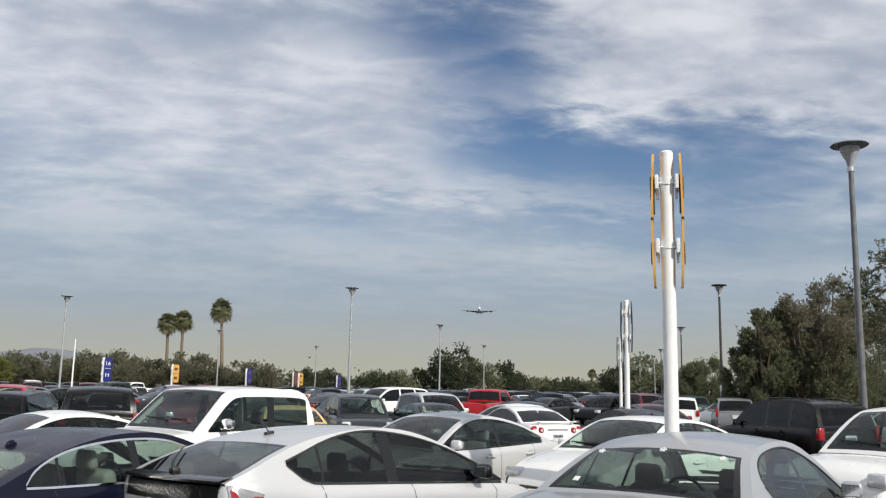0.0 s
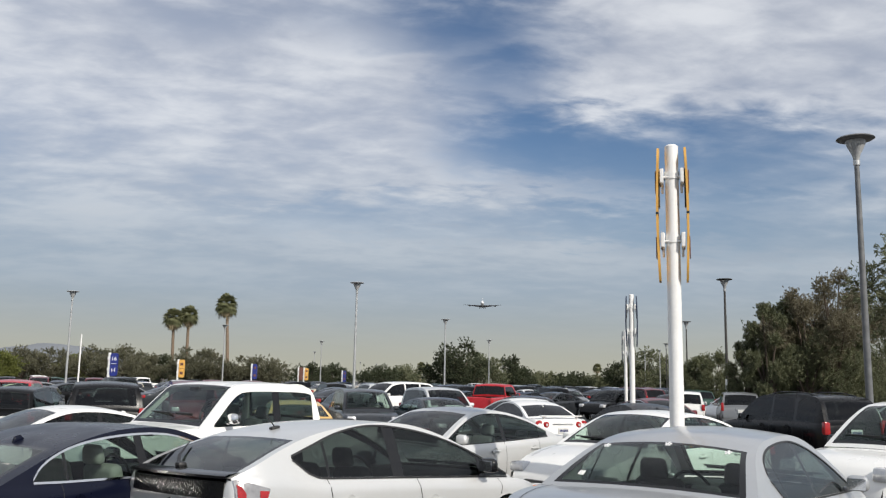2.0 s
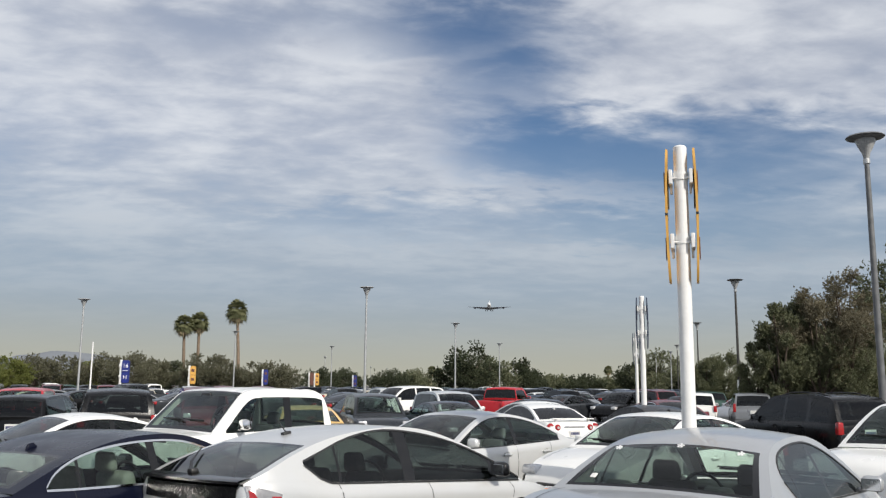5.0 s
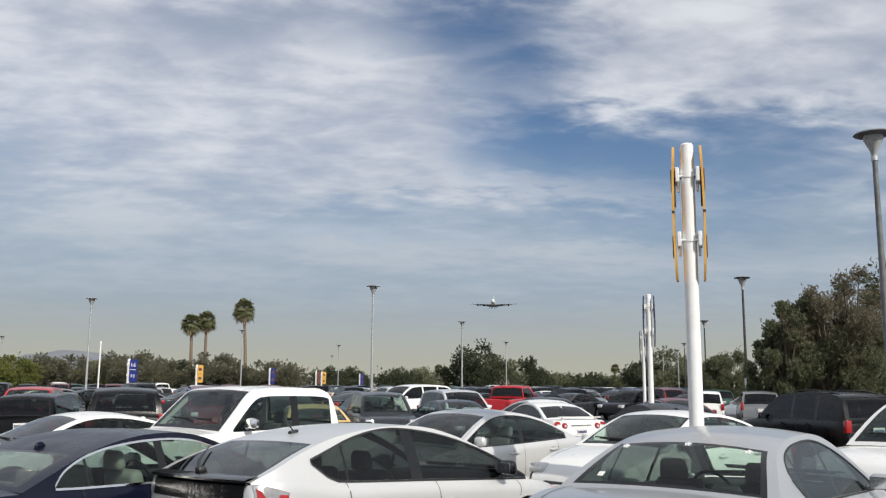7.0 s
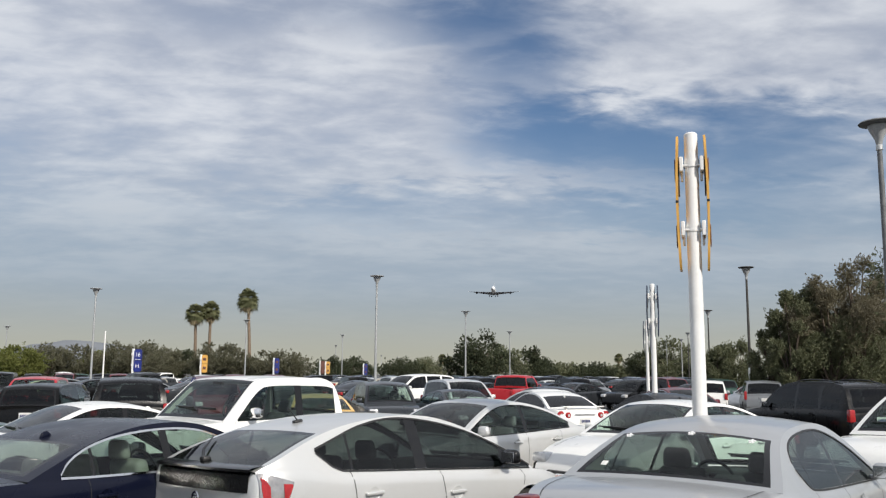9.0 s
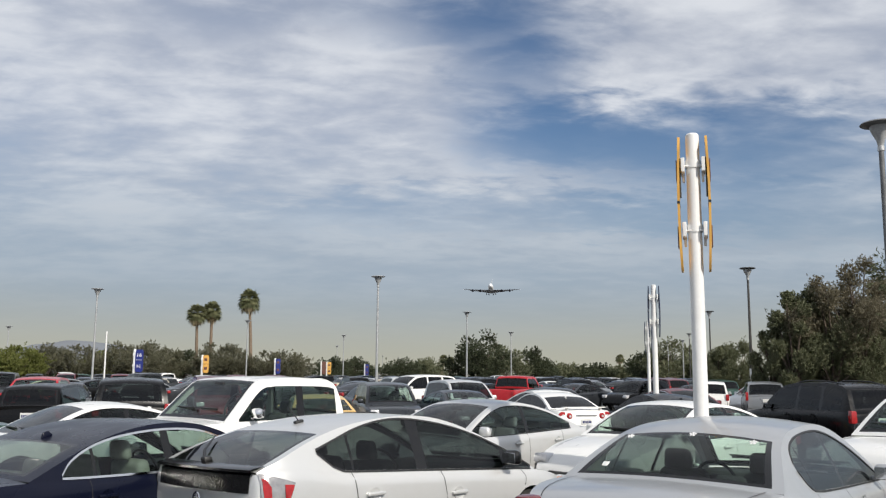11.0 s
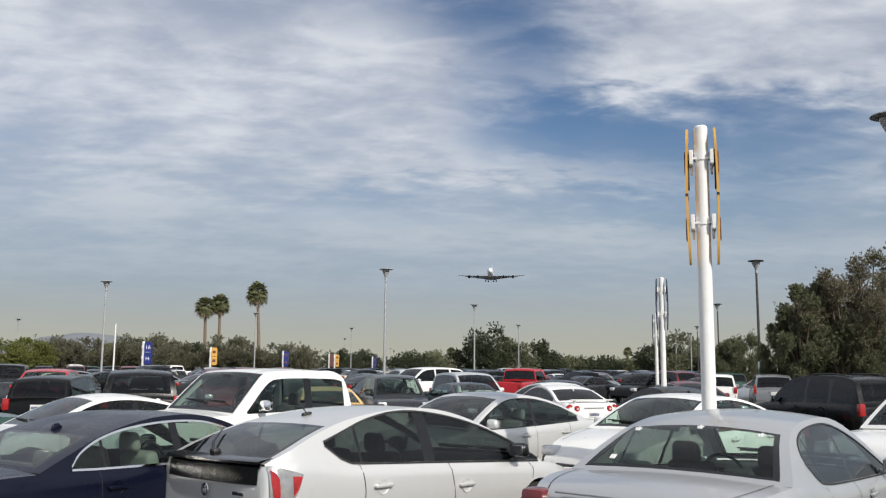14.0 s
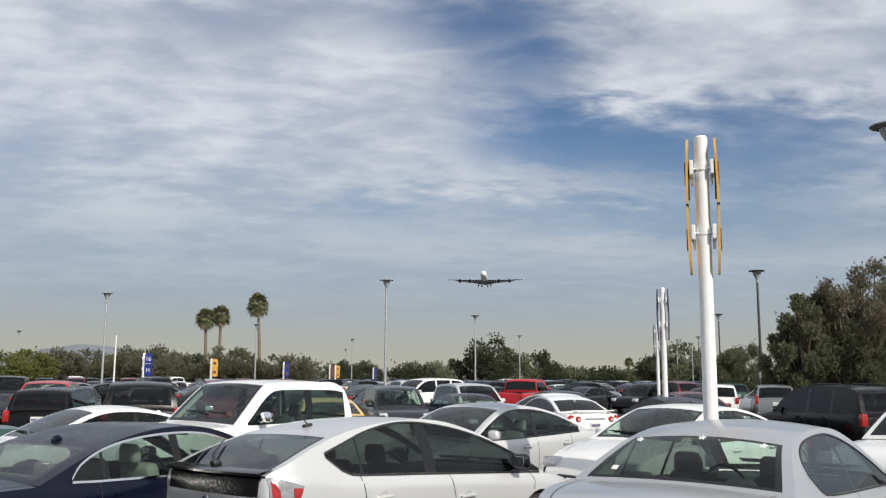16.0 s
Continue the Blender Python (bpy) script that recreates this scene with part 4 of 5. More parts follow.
def tree(label, x, y, height, spread, leaf, count, mat, seed, low=0.25, lobes=9, second=None, name="tree", flat=0.75, thin=0.2, rise=0.5):
    """A tapered trunk, limbs that fork into twigs, and a crown in lobes."""
    rng = np.random.default_rng(seed)
    root = thing(name, label, "tree", pose(x, y, 0, 0, 0, float(rng.uniform(0, 360))), "trees round the lot")
    trunk_top = height * (low + 0.12)
    base = 0.028 * height
    lean = rng.normal(size=2) * 0.03 * height
    bits = [tube([(0, 0, 0), (lean[0] * 0.4, lean[1] * 0.4, trunk_top * 0.5), (lean[0], lean[1], trunk_top)], [base, base * 0.75, base * 0.6], 8)]
    centres, radii = [], []
    for k in range(lobes):
        a = 2.4 * k + rng.random() * 0.7
        f = 0.10 + 0.90 * k / max(lobes - 1, 1)
        ring = spread * (0.66 * math.sin(math.pi * (0.16 + 0.74 * f)) + 0.05) * (0.75 + 0.5 * rng.random())
        rad = spread * (0.30 + 0.20 * rng.random()) * (1.08 - 0.38 * f) * (0.80 if lobes > 12 else 1.0)
        z = height * (low + 0.12) + (height * (0.96 - low) - rad * flat * 1.2 - height * 0.12) * f
        p = (lean[0] + ring * math.cos(a), lean[1] + ring * math.sin(a), z)
        centres.append(p)
        radii.append(rad)
        mid = (lean[0] + (p[0] - lean[0]) * 0.45, lean[1] + (p[1] - lean[1]) * 0.45, trunk_top * 0.85 + (p[2] - trunk_top * 0.85) * 0.6)
        bits.append(tube([(lean[0], lean[1], trunk_top * 0.92), mid, p], [base * 0.42, base * 0.26, base * 0.08], 5))
        for _ in range(5):
            w = rng.normal(size=3)
            w[2] = abs(w[2]) + 0.3
            w *= rad * 0.95 / np.linalg.norm(w)
            bits.append(tube([p, (p[0] + w[0], p[1] + w[1], p[2] + w[2])], [base * 0.10, base * 0.03], 4))
    piece("trunk", joined(*bits), BARK, root, "brown trunk with spreading limbs")
    if second:
        half = lobes // 2
        piece("crown", leaves(rng, centres[:half + 1], radii[:half + 1], count // 2, leaf, flat, 9, thin, rise), mat, root)
        piece("crown", leaves(rng, centres[half:], radii[half:], count // 2, leaf, flat, 9, thin, rise), second, root, "rusty brown upper foliage")
    else:
        piece("crown", leaves(rng, centres, radii, count, leaf, flat, 9, thin, rise), mat, root)
    return root


def palm(x, y, height, spread, seed):
    rng = np.random.default_rng(seed)
    root = thing("palm_tree", "tall fan palm with a slim bare trunk", "palm tree", pose(x, y, 0), "fan palms")
    bend = rng.normal(size=2) * 0.25
    piece("trunk", tube([(bend[0] * 2, bend[1] * 2, 0), (bend[0], bend[1], height * 0.5), (0, 0, height - 0.9 * spread)], [0.30, 0.23, 0.19], 9), PALM_BARK, root)
    heart = height - 0.95 * spread
    def fan(net, a, up, reach, droop, blades, width):
        """One frond: a stalk, then blades that spread like a hand fan."""
        d = Vector((math.cos(a) * math.cos(up), math.sin(a) * math.cos(up), math.sin(up)))
        s = Vector((-math.sin(a), math.cos(a), 0))
        p = Vector((0, 0, heart))
        hub = p + d * reach * 0.42
        net.face(tuple(p - s * 0.03), tuple(p + s * 0.03), tuple(hub + s * 0.03), tuple(hub - s * 0.03))
        for j in range(blades):
            t = (j / (blades - 1) - 0.5) * 2.3
            way = d * math.cos(t) + s * math.sin(t)
            long = reach * 0.62 * (1 - 0.22 * abs(t)) * rng.uniform(0.85, 1.1)
            mid = hub + way * long * 0.55 + Vector((0, 0, -droop * long * 0.2))
            tip = hub + way * long + Vector((0, 0, -droop * long * 0.75))
            across = (s * math.cos(t) - d * math.sin(t)) * width
            net.face(tuple(hub), tuple(mid + across), tuple(tip), tuple(mid - across))
    net = Net()
    for k in range(78):
        up = -0.75 + 2.25 * (k + rng.random()) / 78
        fan(net, k * 2.4 + rng.normal() * 0.2, up, spread * rng.uniform(0.78, 1.02), 0.45 + 0.3 * (up < 0.3), 9, 0.075 * spread)
    piece("crown", net.mesh("fronds"), LEAF_PALM, root, "round head of stiff fan fronds")
    skirt = Net()
    for k in range(46):
        fan(skirt, k * 2.4, rng.uniform(-1.35, -0.75), spread * rng.uniform(0.65, 0.98), 0.7, 6, 0.06 * spread)
    piece("dead_fronds", skirt.mesh("dead_fronds"), STRAW, root, "hanging skirt of dry fronds")


def woods():
    def at(right, d):
        return right * d, d
    # broad low trees along the left of the lot
    left = [(-0.560, 104, 5.0, 3.6, LEAF_GREEN, "bright green"), (-0.516, 100, 4.9, 3.4, LEAF_GREEN, "bright green"), (-0.488, 103, 5.0, 2.6, LEAF_GREEN, "bright green"),
            (-0.452, 112, 5.5, 3.2, LEAF_GREY, "grey-green"), (-0.424, 114, 5.6, 3.0, LEAF_GREY, "grey-green"), (-0.398, 122, 4.9, 2.3, LEAF_GREEN, "bright green"), (-0.374, 112, 5.6, 2.9, LEAF_GREY, "grey-green"),
            (-0.346, 110, 5.9, 3.2, LEAF_GREY, "grey-green"), (-0.322, 114, 5.1, 2.4, LEAF_GREY, "grey-green"), (-0.298, 120, 5.0, 2.4, LEAF_DARK, "dark green"), (-0.268, 112, 5.7, 2.8, LEAF_GREY, "grey-green"),
            (-0.242, 113, 5.6, 2.9, LEAF_GREY, "grey-green"), (-0.204, 112, 4.8, 2.4, LEAF_GREY, "grey-green"), (-0.180, 114, 4.9, 2.9, LEAF_GREY, "grey-green"), (-0.128, 150, 4.9, 3.0, LEAF_DARK, "dark green"), (-0.106, 155, 5.0, 3.0, LEAF_DARK, "dark green")]
    for k, (right, d, h, r, mat, word) in enumerate(left):
        feather = mat is LEAF_GREY
        tree(word + " broad low tree at the lot's edge", *at(right, d), h * 1.06, r * 1.15, 0.27 if feather else 0.23, 11000, mat, 100 + k, 0.16, 10, None, "tree", 0.72, 0.11 if feather else 0.22, 0.75 if feather else 0.35)
    # trees behind the middle
    middle = [(-0.05, 210, 6.2, 5.0), (-0.022, 215, 6.4, 5.0), (0.020, 170, 8.0, 4.2), (0.038, 165, 10.4, 5.0), (0.062, 172, 8.2, 4.8), (0.092, 185, 8.2, 4.4), (0.108, 190, 5.6, 3.8),
              (0.135, 200, 5.2, 4.4), (0.152, 200, 4.8, 3.8), (0.170, 205, 5.2, 3.8), (0.192, 215, 4.7, 4.0), (0.212, 215, 5.0, 3.8), (0.228, 170, 7.0, 4.5), (0.252, 165, 9.4, 4.6), (0.285, 168, 6.4, 3.6)]
    for k, (right, d, h, r) in enumerate(middle):
        tree("dark green rounded tree beyond the parked cars", *at(right, d), h * 1.02, r * 1.08, 0.36, 10500, (LEAF_DARK, LEAF_OLIVE)[k % 3 == 1], 200 + k, 0.12, 9)
    # the grove on the right
    right_side = [(0.308, 64, 4.3, 1.4, LEAF_OLIVE, None), (0.326, 64, 4.7, 1.6, LEAF_OLIVE, None), (0.378, 46, 4.9, 1.0, LEAF_OLIVE, None), (0.390, 45, 6.4, 1.25, LEAF_OLIVE, None), (0.404, 46, 6.8, 1.5, LEAF_OLIVE, None),
                  (0.422, 46, 7.0, 2.0, LEAF_OLIVE, LEAF_RUST), (0.440, 45, 7.3, 2.0, LEAF_OLIVE, LEAF_RUST), (0.470, 45, 8.3, 2.1, LEAF_OLIVE, LEAF_RUST), (0.500, 46, 7.6, 2.2, LEAF_OLIVE, LEAF_RUST), (0.530, 50, 6.6, 2.4, LEAF_DARK, None), (0.430, 50, 5.6, 2.3, LEAF_DARK, None), (0.460, 50, 6.0, 2.6, LEAF_DARK, None)]
    for k, (right, d, h, r, mat, second) in enumerate(right_side):
        tree("dense olive-green tree with rusty top" if second else "dense olive-green tree in a grove", *at(right, d), h * 1.03, r * 1.12, 0.105, 46000, mat, 300 + k, 0.04, 15, second, "tree", 1.1, 0.15, 0.8)
    tree("grey-green tree with drooping branches", *at(0.580, 30), 8.2, 2.4, 0.15, 15000, LEAF_OLIVE, 340, 0.36, 10, None, "tree", 0.9, 0.14, 0.3)
    # a far belt of low trees that closes the lot
    rng = np.random.default_rng(5)
    centres, radii = [], []
    for k in range(190):
        a = -0.68 + 1.36 * (k + rng.random()) / 190
        d = 265 + 40 * rng.random()
        h = 3.0 + 2.6 * rng.random()
        for j in range(3):
            centres.append((a * d + rng.normal() * 2.0, d + rng.normal(), h * (0.35 + 0.4 * j / 2)))
            radii.append(h * (0.52 - 0.08 * j))
    tagged(piece("distant_trees", leaves(rng, centres, radii, 60000, 0.62), LEAF_DARK), "far belt of dark low trees closing the lot", "trees", kind="stuff")
    palm(*at(-0.2879, 130), 12.5, 1.85, 1)
    palm(*at(-0.2706, 132), 13.1, 1.85, 2)
    palm(*at(-0.2282, 130), 14.9, 2.1, 3)
    for k, (right, d, h) in enumerate(((-0.004, 230, 7.5), (0.004, 236, 7.2), (0.197, 240, 8.2))):
        palm(*at(right, d), h, 1.5, 10 + k)


# ---- parked cars ----
HATCHBACK = dict(L=4.26, W=1.745, axles=(0.66, 3.32), nose=0.9, nose_in=0.30, tail=0.4, tail_in=0.09, rail=0.70, roof_crown=0.02,
             belt=[(0, 0.55), (0.012, 0.80), (0.03, 0.98), (0.06, 1.045), (0.2, 1.075), (0.5, 1.06), (0.8, 1.00), (1.15, 0.975), (2.0, 0.925), (3.0, 0.865), (3.4, 0.845), (3.65, 0.81), (4.0, 0.72), (4.18, 0.60), (4.26, 0.42)],
             roof=[(0.05, 1.04), (0.24, 1.125), (0.55, 1.245), (0.9, 1.345), (1.35, 1.415), (1.8, 1.435), (2.2, 1.395), (2.7, 1.23), (3.42, 0.855)],
             dlo_top=[(0.62, 1.175), (0.85, 1.245), (1.12, 1.335), (1.45, 1.395), (1.75, 1.40), (2.2, 1.335), (2.6, 1.225), (3.0, 1.065), (3.36, 0.875)], dlo_low=[(0.62, 1.165), (0.82, 1.01), (1.05, 0.992), (2.0, 0.942), (3.36, 0.865)],
             windows=[(0.62, 0.97), (1.00, 1.73), (1.87, 2.93), (2.98, 3.36)], rear_pane=(0.07, 0.74), front_pane=(2.32, 3.36), handles=[(1.17, 0.795), (2.21, 0.72)], gaps=(0.95, 2.03, 3.2),
             lamps=[(3.92, 0.66, 0.66, 0.5, 0.22, 0.13, "c"), (3.90, 0.74, 0.69, 0.26, 0.08, 0.07, "a")],
             plate=(-0.01, 0.62), roof_bits=[("aerial", 1.00)], moulding=(TRIM, 0.016), mirror=(2.95, 0.03), gap_bow=0.03)
ROUND_SEDAN = dict(L=5.02, W=1.85, axles=(1.05, 3.82), nose=1.0, nose_in=0.26, tail=0.8, tail_in=0.22, rail=0.66, roof_crown=0.055,
              belt=[(0, 0.55), (0.03, 0.82), (0.09, 0.955), (0.25, 1.0), (0.6, 1.025), (0.95, 1.03), (1.3, 1.0), (1.6, 0.955), (2.4, 0.92), (3.5, 0.88), (3.95, 0.87), (4.4, 0.80), (4.75, 0.68), (4.96, 0.55), (5.02, 0.42)],
              roof=[(0.86, 1.03), (1.12, 1.18), (1.42, 1.325), (1.75, 1.405), (2.2, 1.43), (2.7, 1.43), (3.15, 1.31), (3.95, 0.88)],
              dlo_top=[(1.42, 1.17), (1.50, 1.27), (1.75, 1.345), (2.2, 1.378), (2.6, 1.37), (3.1, 1.235), (3.75, 0.92)], dlo_low=[(1.42, 1.155), (1.52, 1.03), (1.68, 0.975), (2.4, 0.938), (3.75, 0.89)],
              windows=[(1.42, 1.64), (1.67, 2.44), (2.52, 3.75)], rear_pane=(0.90, 1.46), front_pane=(2.90, 3.90), handles=[(1.85, 0.81), (2.85, 0.79)], gaps=(1.66, 2.48, 3.65),
              lamps=[(0.15, 0.70, 0.885, 0.30, 0.20, 0.17, "d"), (4.72, 0.62, 0.62, 0.45, 0.26, 0.12, "c")], plate=(-0.01, 0.62), moulding=(TRIM, 0.014), badge=(0.03, 0.90), mirror=(3.52, 0.0), drive=0.45)
CHROME_SEDAN = stretched(SEDAN, 4.60, 1.78, 1.365, roof_crown=0.02, moulding=(CHROME, 0.018), roof_bits=[("fin", 1.28)], tail_in=0.12, pane_edge=0.82, rear_pane=(0.67, 1.20),
                     dlo_top=[(0.90, 0.985), (1.0, 1.10), (1.3, 1.225), (1.75, 1.29), (2.25, 1.30), (2.6, 1.24), (3.30, 0.93)], dlo_low=[(0.90, 0.98), (1.2, 0.965), (3.30, 0.922)],
                     windows=[(0.90, 1.20), (1.23, 1.97), (2.06, 3.30)])


def tailgate(c, sh):
    """The hatchback's black spoiler lip, lower window, badge and wraparound lamps."""
    def bowed(y):
        return 0.045 * abs(y / 0.74) ** 3
    ys = [0.73 * k / 12 for k in range(-12, 13)]
    lip, low = Net(), Net()
    for y, w in zip(ys, ys[1:]):
        for a, b in (((0.10, 1.082), (0.0, 1.072)), ((0.0, 1.072), (-0.035, 1.060)), ((-0.035, 1.060), (-0.035, 1.040)), ((-0.035, 1.040), (0.03, 1.020))):
            lip.face((a[0] + bowed(y), y, a[1]), (b[0] + bowed(y), y, b[1]), (b[0] + bowed(w), w, b[1]), (a[0] + bowed(w), w, a[1]))
        for a, b in (((0.03, 1.035), (-0.012, 1.015)), ((-0.012, 1.015), (-0.024, 0.88)), ((-0.024, 0.88), (0.03, 0.866))):
            low.face((a[0] + bowed(y), y * 0.95, a[1]), (b[0] + bowed(y), y * 0.95, b[1]), (b[0] + bowed(w), w * 0.95, b[1]), (a[0] + bowed(w), w * 0.95, a[1]))
    piece("spoiler", lip.mesh("spoiler", 40), GLOSS_BLACK, c, "black spoiler across the tailgate")
    piece("lower_rear_window", low.mesh("lower_rear_window", 15), PANEL_BLACK, c, "black lower rear window")
    ring = lathe([(0.036, -0.006), (0.050, -0.008), (0.056, 0.0), (0.050, 0.006), (0.036, 0.004)], 24, "x")
    badge = piece("badge", ring, CHROME, c, "chrome ring badge", pose(-0.012, 0.02, 0.80))
    piece("badge_bar", block((0.010, 0.084, 0.014), 0.004, 1, (0, 0, 0.018)), CHROME, badge)
    piece("badge_bar", block((0.010, 0.016, 0.075), 0.004, 1, (0, 0, -0.008)), CHROME, badge)
    piece("model_bar", block((0.008, 0.16, 0.030), 0.003, 1, (0.0, -0.46, 0.80)), CHROME, c)
    for sign in (1, -1):
        def patch(xs, top, foot, lift, steps=6):
            net = Net()
            for xa, xb in zip(xs, xs[1:]):
                for k in range(steps):
                    q = []
                    for x, f in ((xa, k / steps), (xb, k / steps), (xb, (k + 1) / steps), (xa, (k + 1) / steps)):
                        z = foot(x) + (top(x) - foot(x)) * f
                        q.append((x, sign * (sh.side(x, z) + lift), z))
                    net.face(*q)
            return net.mesh("lens", 40)
        line = lambda *pts: (lambda x: float(np.interp(x, [q[0] for q in pts], [q[1] for q in pts])))
        xs = [0.05 + 0.28 * k / 12 for k in range(13)]
        lens = piece("tail_light", patch(xs, line((0.05, 1.035), (0.12, 1.02), (0.33, 0.955)), line((0.05, 0.66), (0.16, 0.68), (0.27, 0.80), (0.33, 0.945)), 0.022), LENS_SILVER, c, "clear wraparound tail light with red strips")
        piece("red_strip", patch([0.06 + 0.065 * k / 5 for k in range(6)], line((0.06, 1.0), (0.09, 0.985), (0.125, 0.93)), line((0.06, 0.93), (0.085, 0.70), (0.125, 0.69)), 0.028), LENS_RED, lens)
        piece("red_strip", patch([0.235 + 0.08 * k / 4 for k in range(5)], line((0.235, 0.945), (0.315, 0.938)), line((0.235, 0.79), (0.27, 0.83), (0.315, 0.92)), 0.028, 3), LENS_RED, lens)
    piece("fender_badge", block((0.16, 0.012, 0.03), 0.004, 1, (3.22, -0.835, 0.74)), CHROME, c)
    piece("rear_wiper", joined(tube([(0.10, 0.10, 1.10), (0.22, 0.30, 1.165), (0.50, 0.60, 1.265)], [0.016, 0.012, 0.007], 6), block((0.08, 0.08, 0.05), 0.02, 2, (0.12, 0.10, 1.10))), TRIM, c, "black rear wiper arm")


def special_cars():
    """The cars that can be told apart, from the nearest row to the far ones."""
    def lot(x, y, a, roll=0.0):
        h = Vector((math.cos(radians(a)), math.sin(radians(a)), 0)) * 4.2
        tilt = math.degrees(math.atan2(level(y + h.y) - level(y), 4.2))
        return pose(x, y, level(y), 0, 0, a) @ pose(0, 0, 0, roll, -tilt, 0)

    c = car("hatchback", "silver hybrid hatchback with black split tailgate", HATCHBACK, SILVER, lot(-2.03, 7.39, 46.0, -1.4), 2, glass=GLASS_MID, rear_glass=GLASS_MID, mirror=GLOSS_BLACK, side_glass=GLASS_DEEP, seats=SEAT_BLACK)
    tailgate(c, Shape(HATCHBACK))
    c = car("sedan", "silver rounded sedan with pale green rear glass", ROUND_SEDAN, SILVER_COOL, lot(1.10, 5.95, 52.5), 2, glass=GLASS, rear_glass=GLASS, side_glass=GLASS_DEEP, seats=SEAT_BLACK)
    for x, y, z in ((1.36, -0.02, 1.372), (1.34, -0.50, 1.335), (1.34, 0.50, 1.335)):
        flower = piece("window_sticker", lathe([(0.0, 0.005), (0.010, 0.004), (0.011, 0.0)], 10), SIGN_WHITE, c, "small white flower sticker", pose(x, y, z, 0, -28, 0))
        for k in range(5):
            a = 2 * math.pi * k / 5
            piece("petal", lathe([(0.0, 0.005), (0.009, 0.004), (0.010, 0.0)], 8), SIGN_WHITE, flower, m=pose(0.021 * math.cos(a), 0.021 * math.sin(a), 0))
    piece("window_sticker", block((0.06, 0.05, 0.005), 0.002, 1), PLATE, c, "small white square sticker", pose(1.0, 0.56, 1.135, 0, -28, 0))
    piece("boot_moulding", block((0.03, 1.05, 0.022), 0.009, 2, (0.045, 0, 0.965), (0.9, 0.98)), SILVER_COOL, c)
    car("sedan", "navy blue sedan with chrome window trim", CHROME_SEDAN, NAVY, lot(-4.26, 6.85, 58), 2, glass=GLASS_SOFT, rear_glass=GLASS_MID, side_glass=GLASS_SOFT, seats=SEAT_LIGHT, handle=NAVY)
    car("pickup_truck", "white extended-cab pickup truck with dark windows", stretched(PICKUP, 5.75, 1.98, 1.785, roof_crown=0.03), WHITE, lot(-0.6, 15.3, 226), 2, "pickup truck", mirror=CHROME, glass=GLASS_SOFT)
    car("sedan", "silver sedan parked nose to nose with others", stretched(SEDAN, 4.85, 1.80, 1.44), SILVER, lot(2.08, 16.0, 227), 2, glass=GLASS_DEEP, side_glass=GLASS)
    car("sedan", "white sedan with wide windshield and black grille", stretched(SEDAN, 4.80, 1.83, 1.45), WHITE, lot(5.33, 15.4, 221), 2)
    car("suv", "white boxy sport utility with black mirror", stretched(SUV, 4.6, 1.84, 1.70), WHITE, lot(9.3, 13.9, 210), 2, mirror=TRIM)
    car("sedan", "white sedan with dark side windows", stretched(SEDAN, 4.6, 1.78, 1.36), WHITE, lot(-4.1, 15.6, 226), 2, glass=GLASS_MID)
    car("sedan", "dark green sedan beyond the navy one", stretched(SEDAN, 4.7, 1.8, 1.40), TEAL, lot(-7.7, 15.6, 226), 2)
    car("suv", "black sport utility with roof rails and red tail lights", stretched(SUV, 4.85, 1.87, 1.78, roof_crown=0.03, rails=True), BLACK, lot(10.35, 21.0, 103), 2, glass=GLASS_DARK, rear_glass=GLASS_DARK)
    c = car("sedan", "white compact sedan with round red tail lights", stretched(SEDAN, 4.5, 1.76, 1.40, lamps=[(4.22, 0.64, 0.65, 0.40, 0.28, 0.13, "c")]), WHITE, lot(3.75, 23.7, 110), 2, glass=GLASS_DARK, rear_glass=GLASS_DARK)
    for sign in (1, -1):
        for y, r in ((0.67, 0.115), (0.49, 0.085)):
            lens = piece("tail_light", lathe([(0.0, -0.035), (r * 0.7, -0.03), (r, 0.0), (r, 0.12)], 18, "x"), LENS_RED, c, "round red tail light", pose(0.045 + 0.06 * (y > 0.6), sign * y, 0.84))
            piece("reflector", lathe([(0.0, -0.012), (r * 0.4, -0.010), (r * 0.42, 0.0)], 14, "x"), LENS_CLEAR, lens, m=pose(-0.03, 0, 0))
    piece("spoiler", joined(block((0.16, 1.25, 0.03), 0.012, 2, (0.16, 0, 1.065)), block((0.08, 0.06, 0.09), 0.01, 1, (0.18, 0.5, 1.02)), block((0.08, 0.06, 0.09), 0.01, 1, (0.18, -0.5, 1.02))), WHITE, c)
    piece("boot_strip", block((0.02, 0.62, 0.03), 0.008, 1, (0.02, 0, 0.86)), CHROME, c)
    car("suv", "black compact sport utility with lit red tail lights", stretched(SUV, 4.4, 1.80, 1.56), BLACK, lot(-10.75, 22.6, 98), 2, rear_glass=GLASS_DARK)
    car("suv", "black full-size sport utility with dark rear glass", stretched(SUV, 5.1, 2.0, 1.74), BLACK, lot(-7.95, 22.3, 112), 2, rear_glass=GLASS_DARK)
    car("sedan", "yellow sedan half hidden behind the white pickup", stretched(SEDAN, 4.7, 1.8, 1.32), YELLOW, lot(-3.0, 22.2, 105), 1)
    car("sedan", "black low sedan beside the white compact", stretched(SEDAN, 4.7, 1.8, 1.40), BLACK, lot(6.7, 22.6, 108), 2, glass=GLASS_DARK, rear_glass=GLASS_DARK)
    car("suv", "dark grey compact sport utility facing the aisle", stretched(SUV, 4.5, 1.80, 1.62), CHARCOAL, lot(-2.5, 31.2, 283), 1)
    car("sedan", "charcoal sedan with a sunshade in the windshield", stretched(SEDAN, 4.7, 1.8, 1.40), CHARCOAL, lot(-0.4, 30.4, 290), 1)
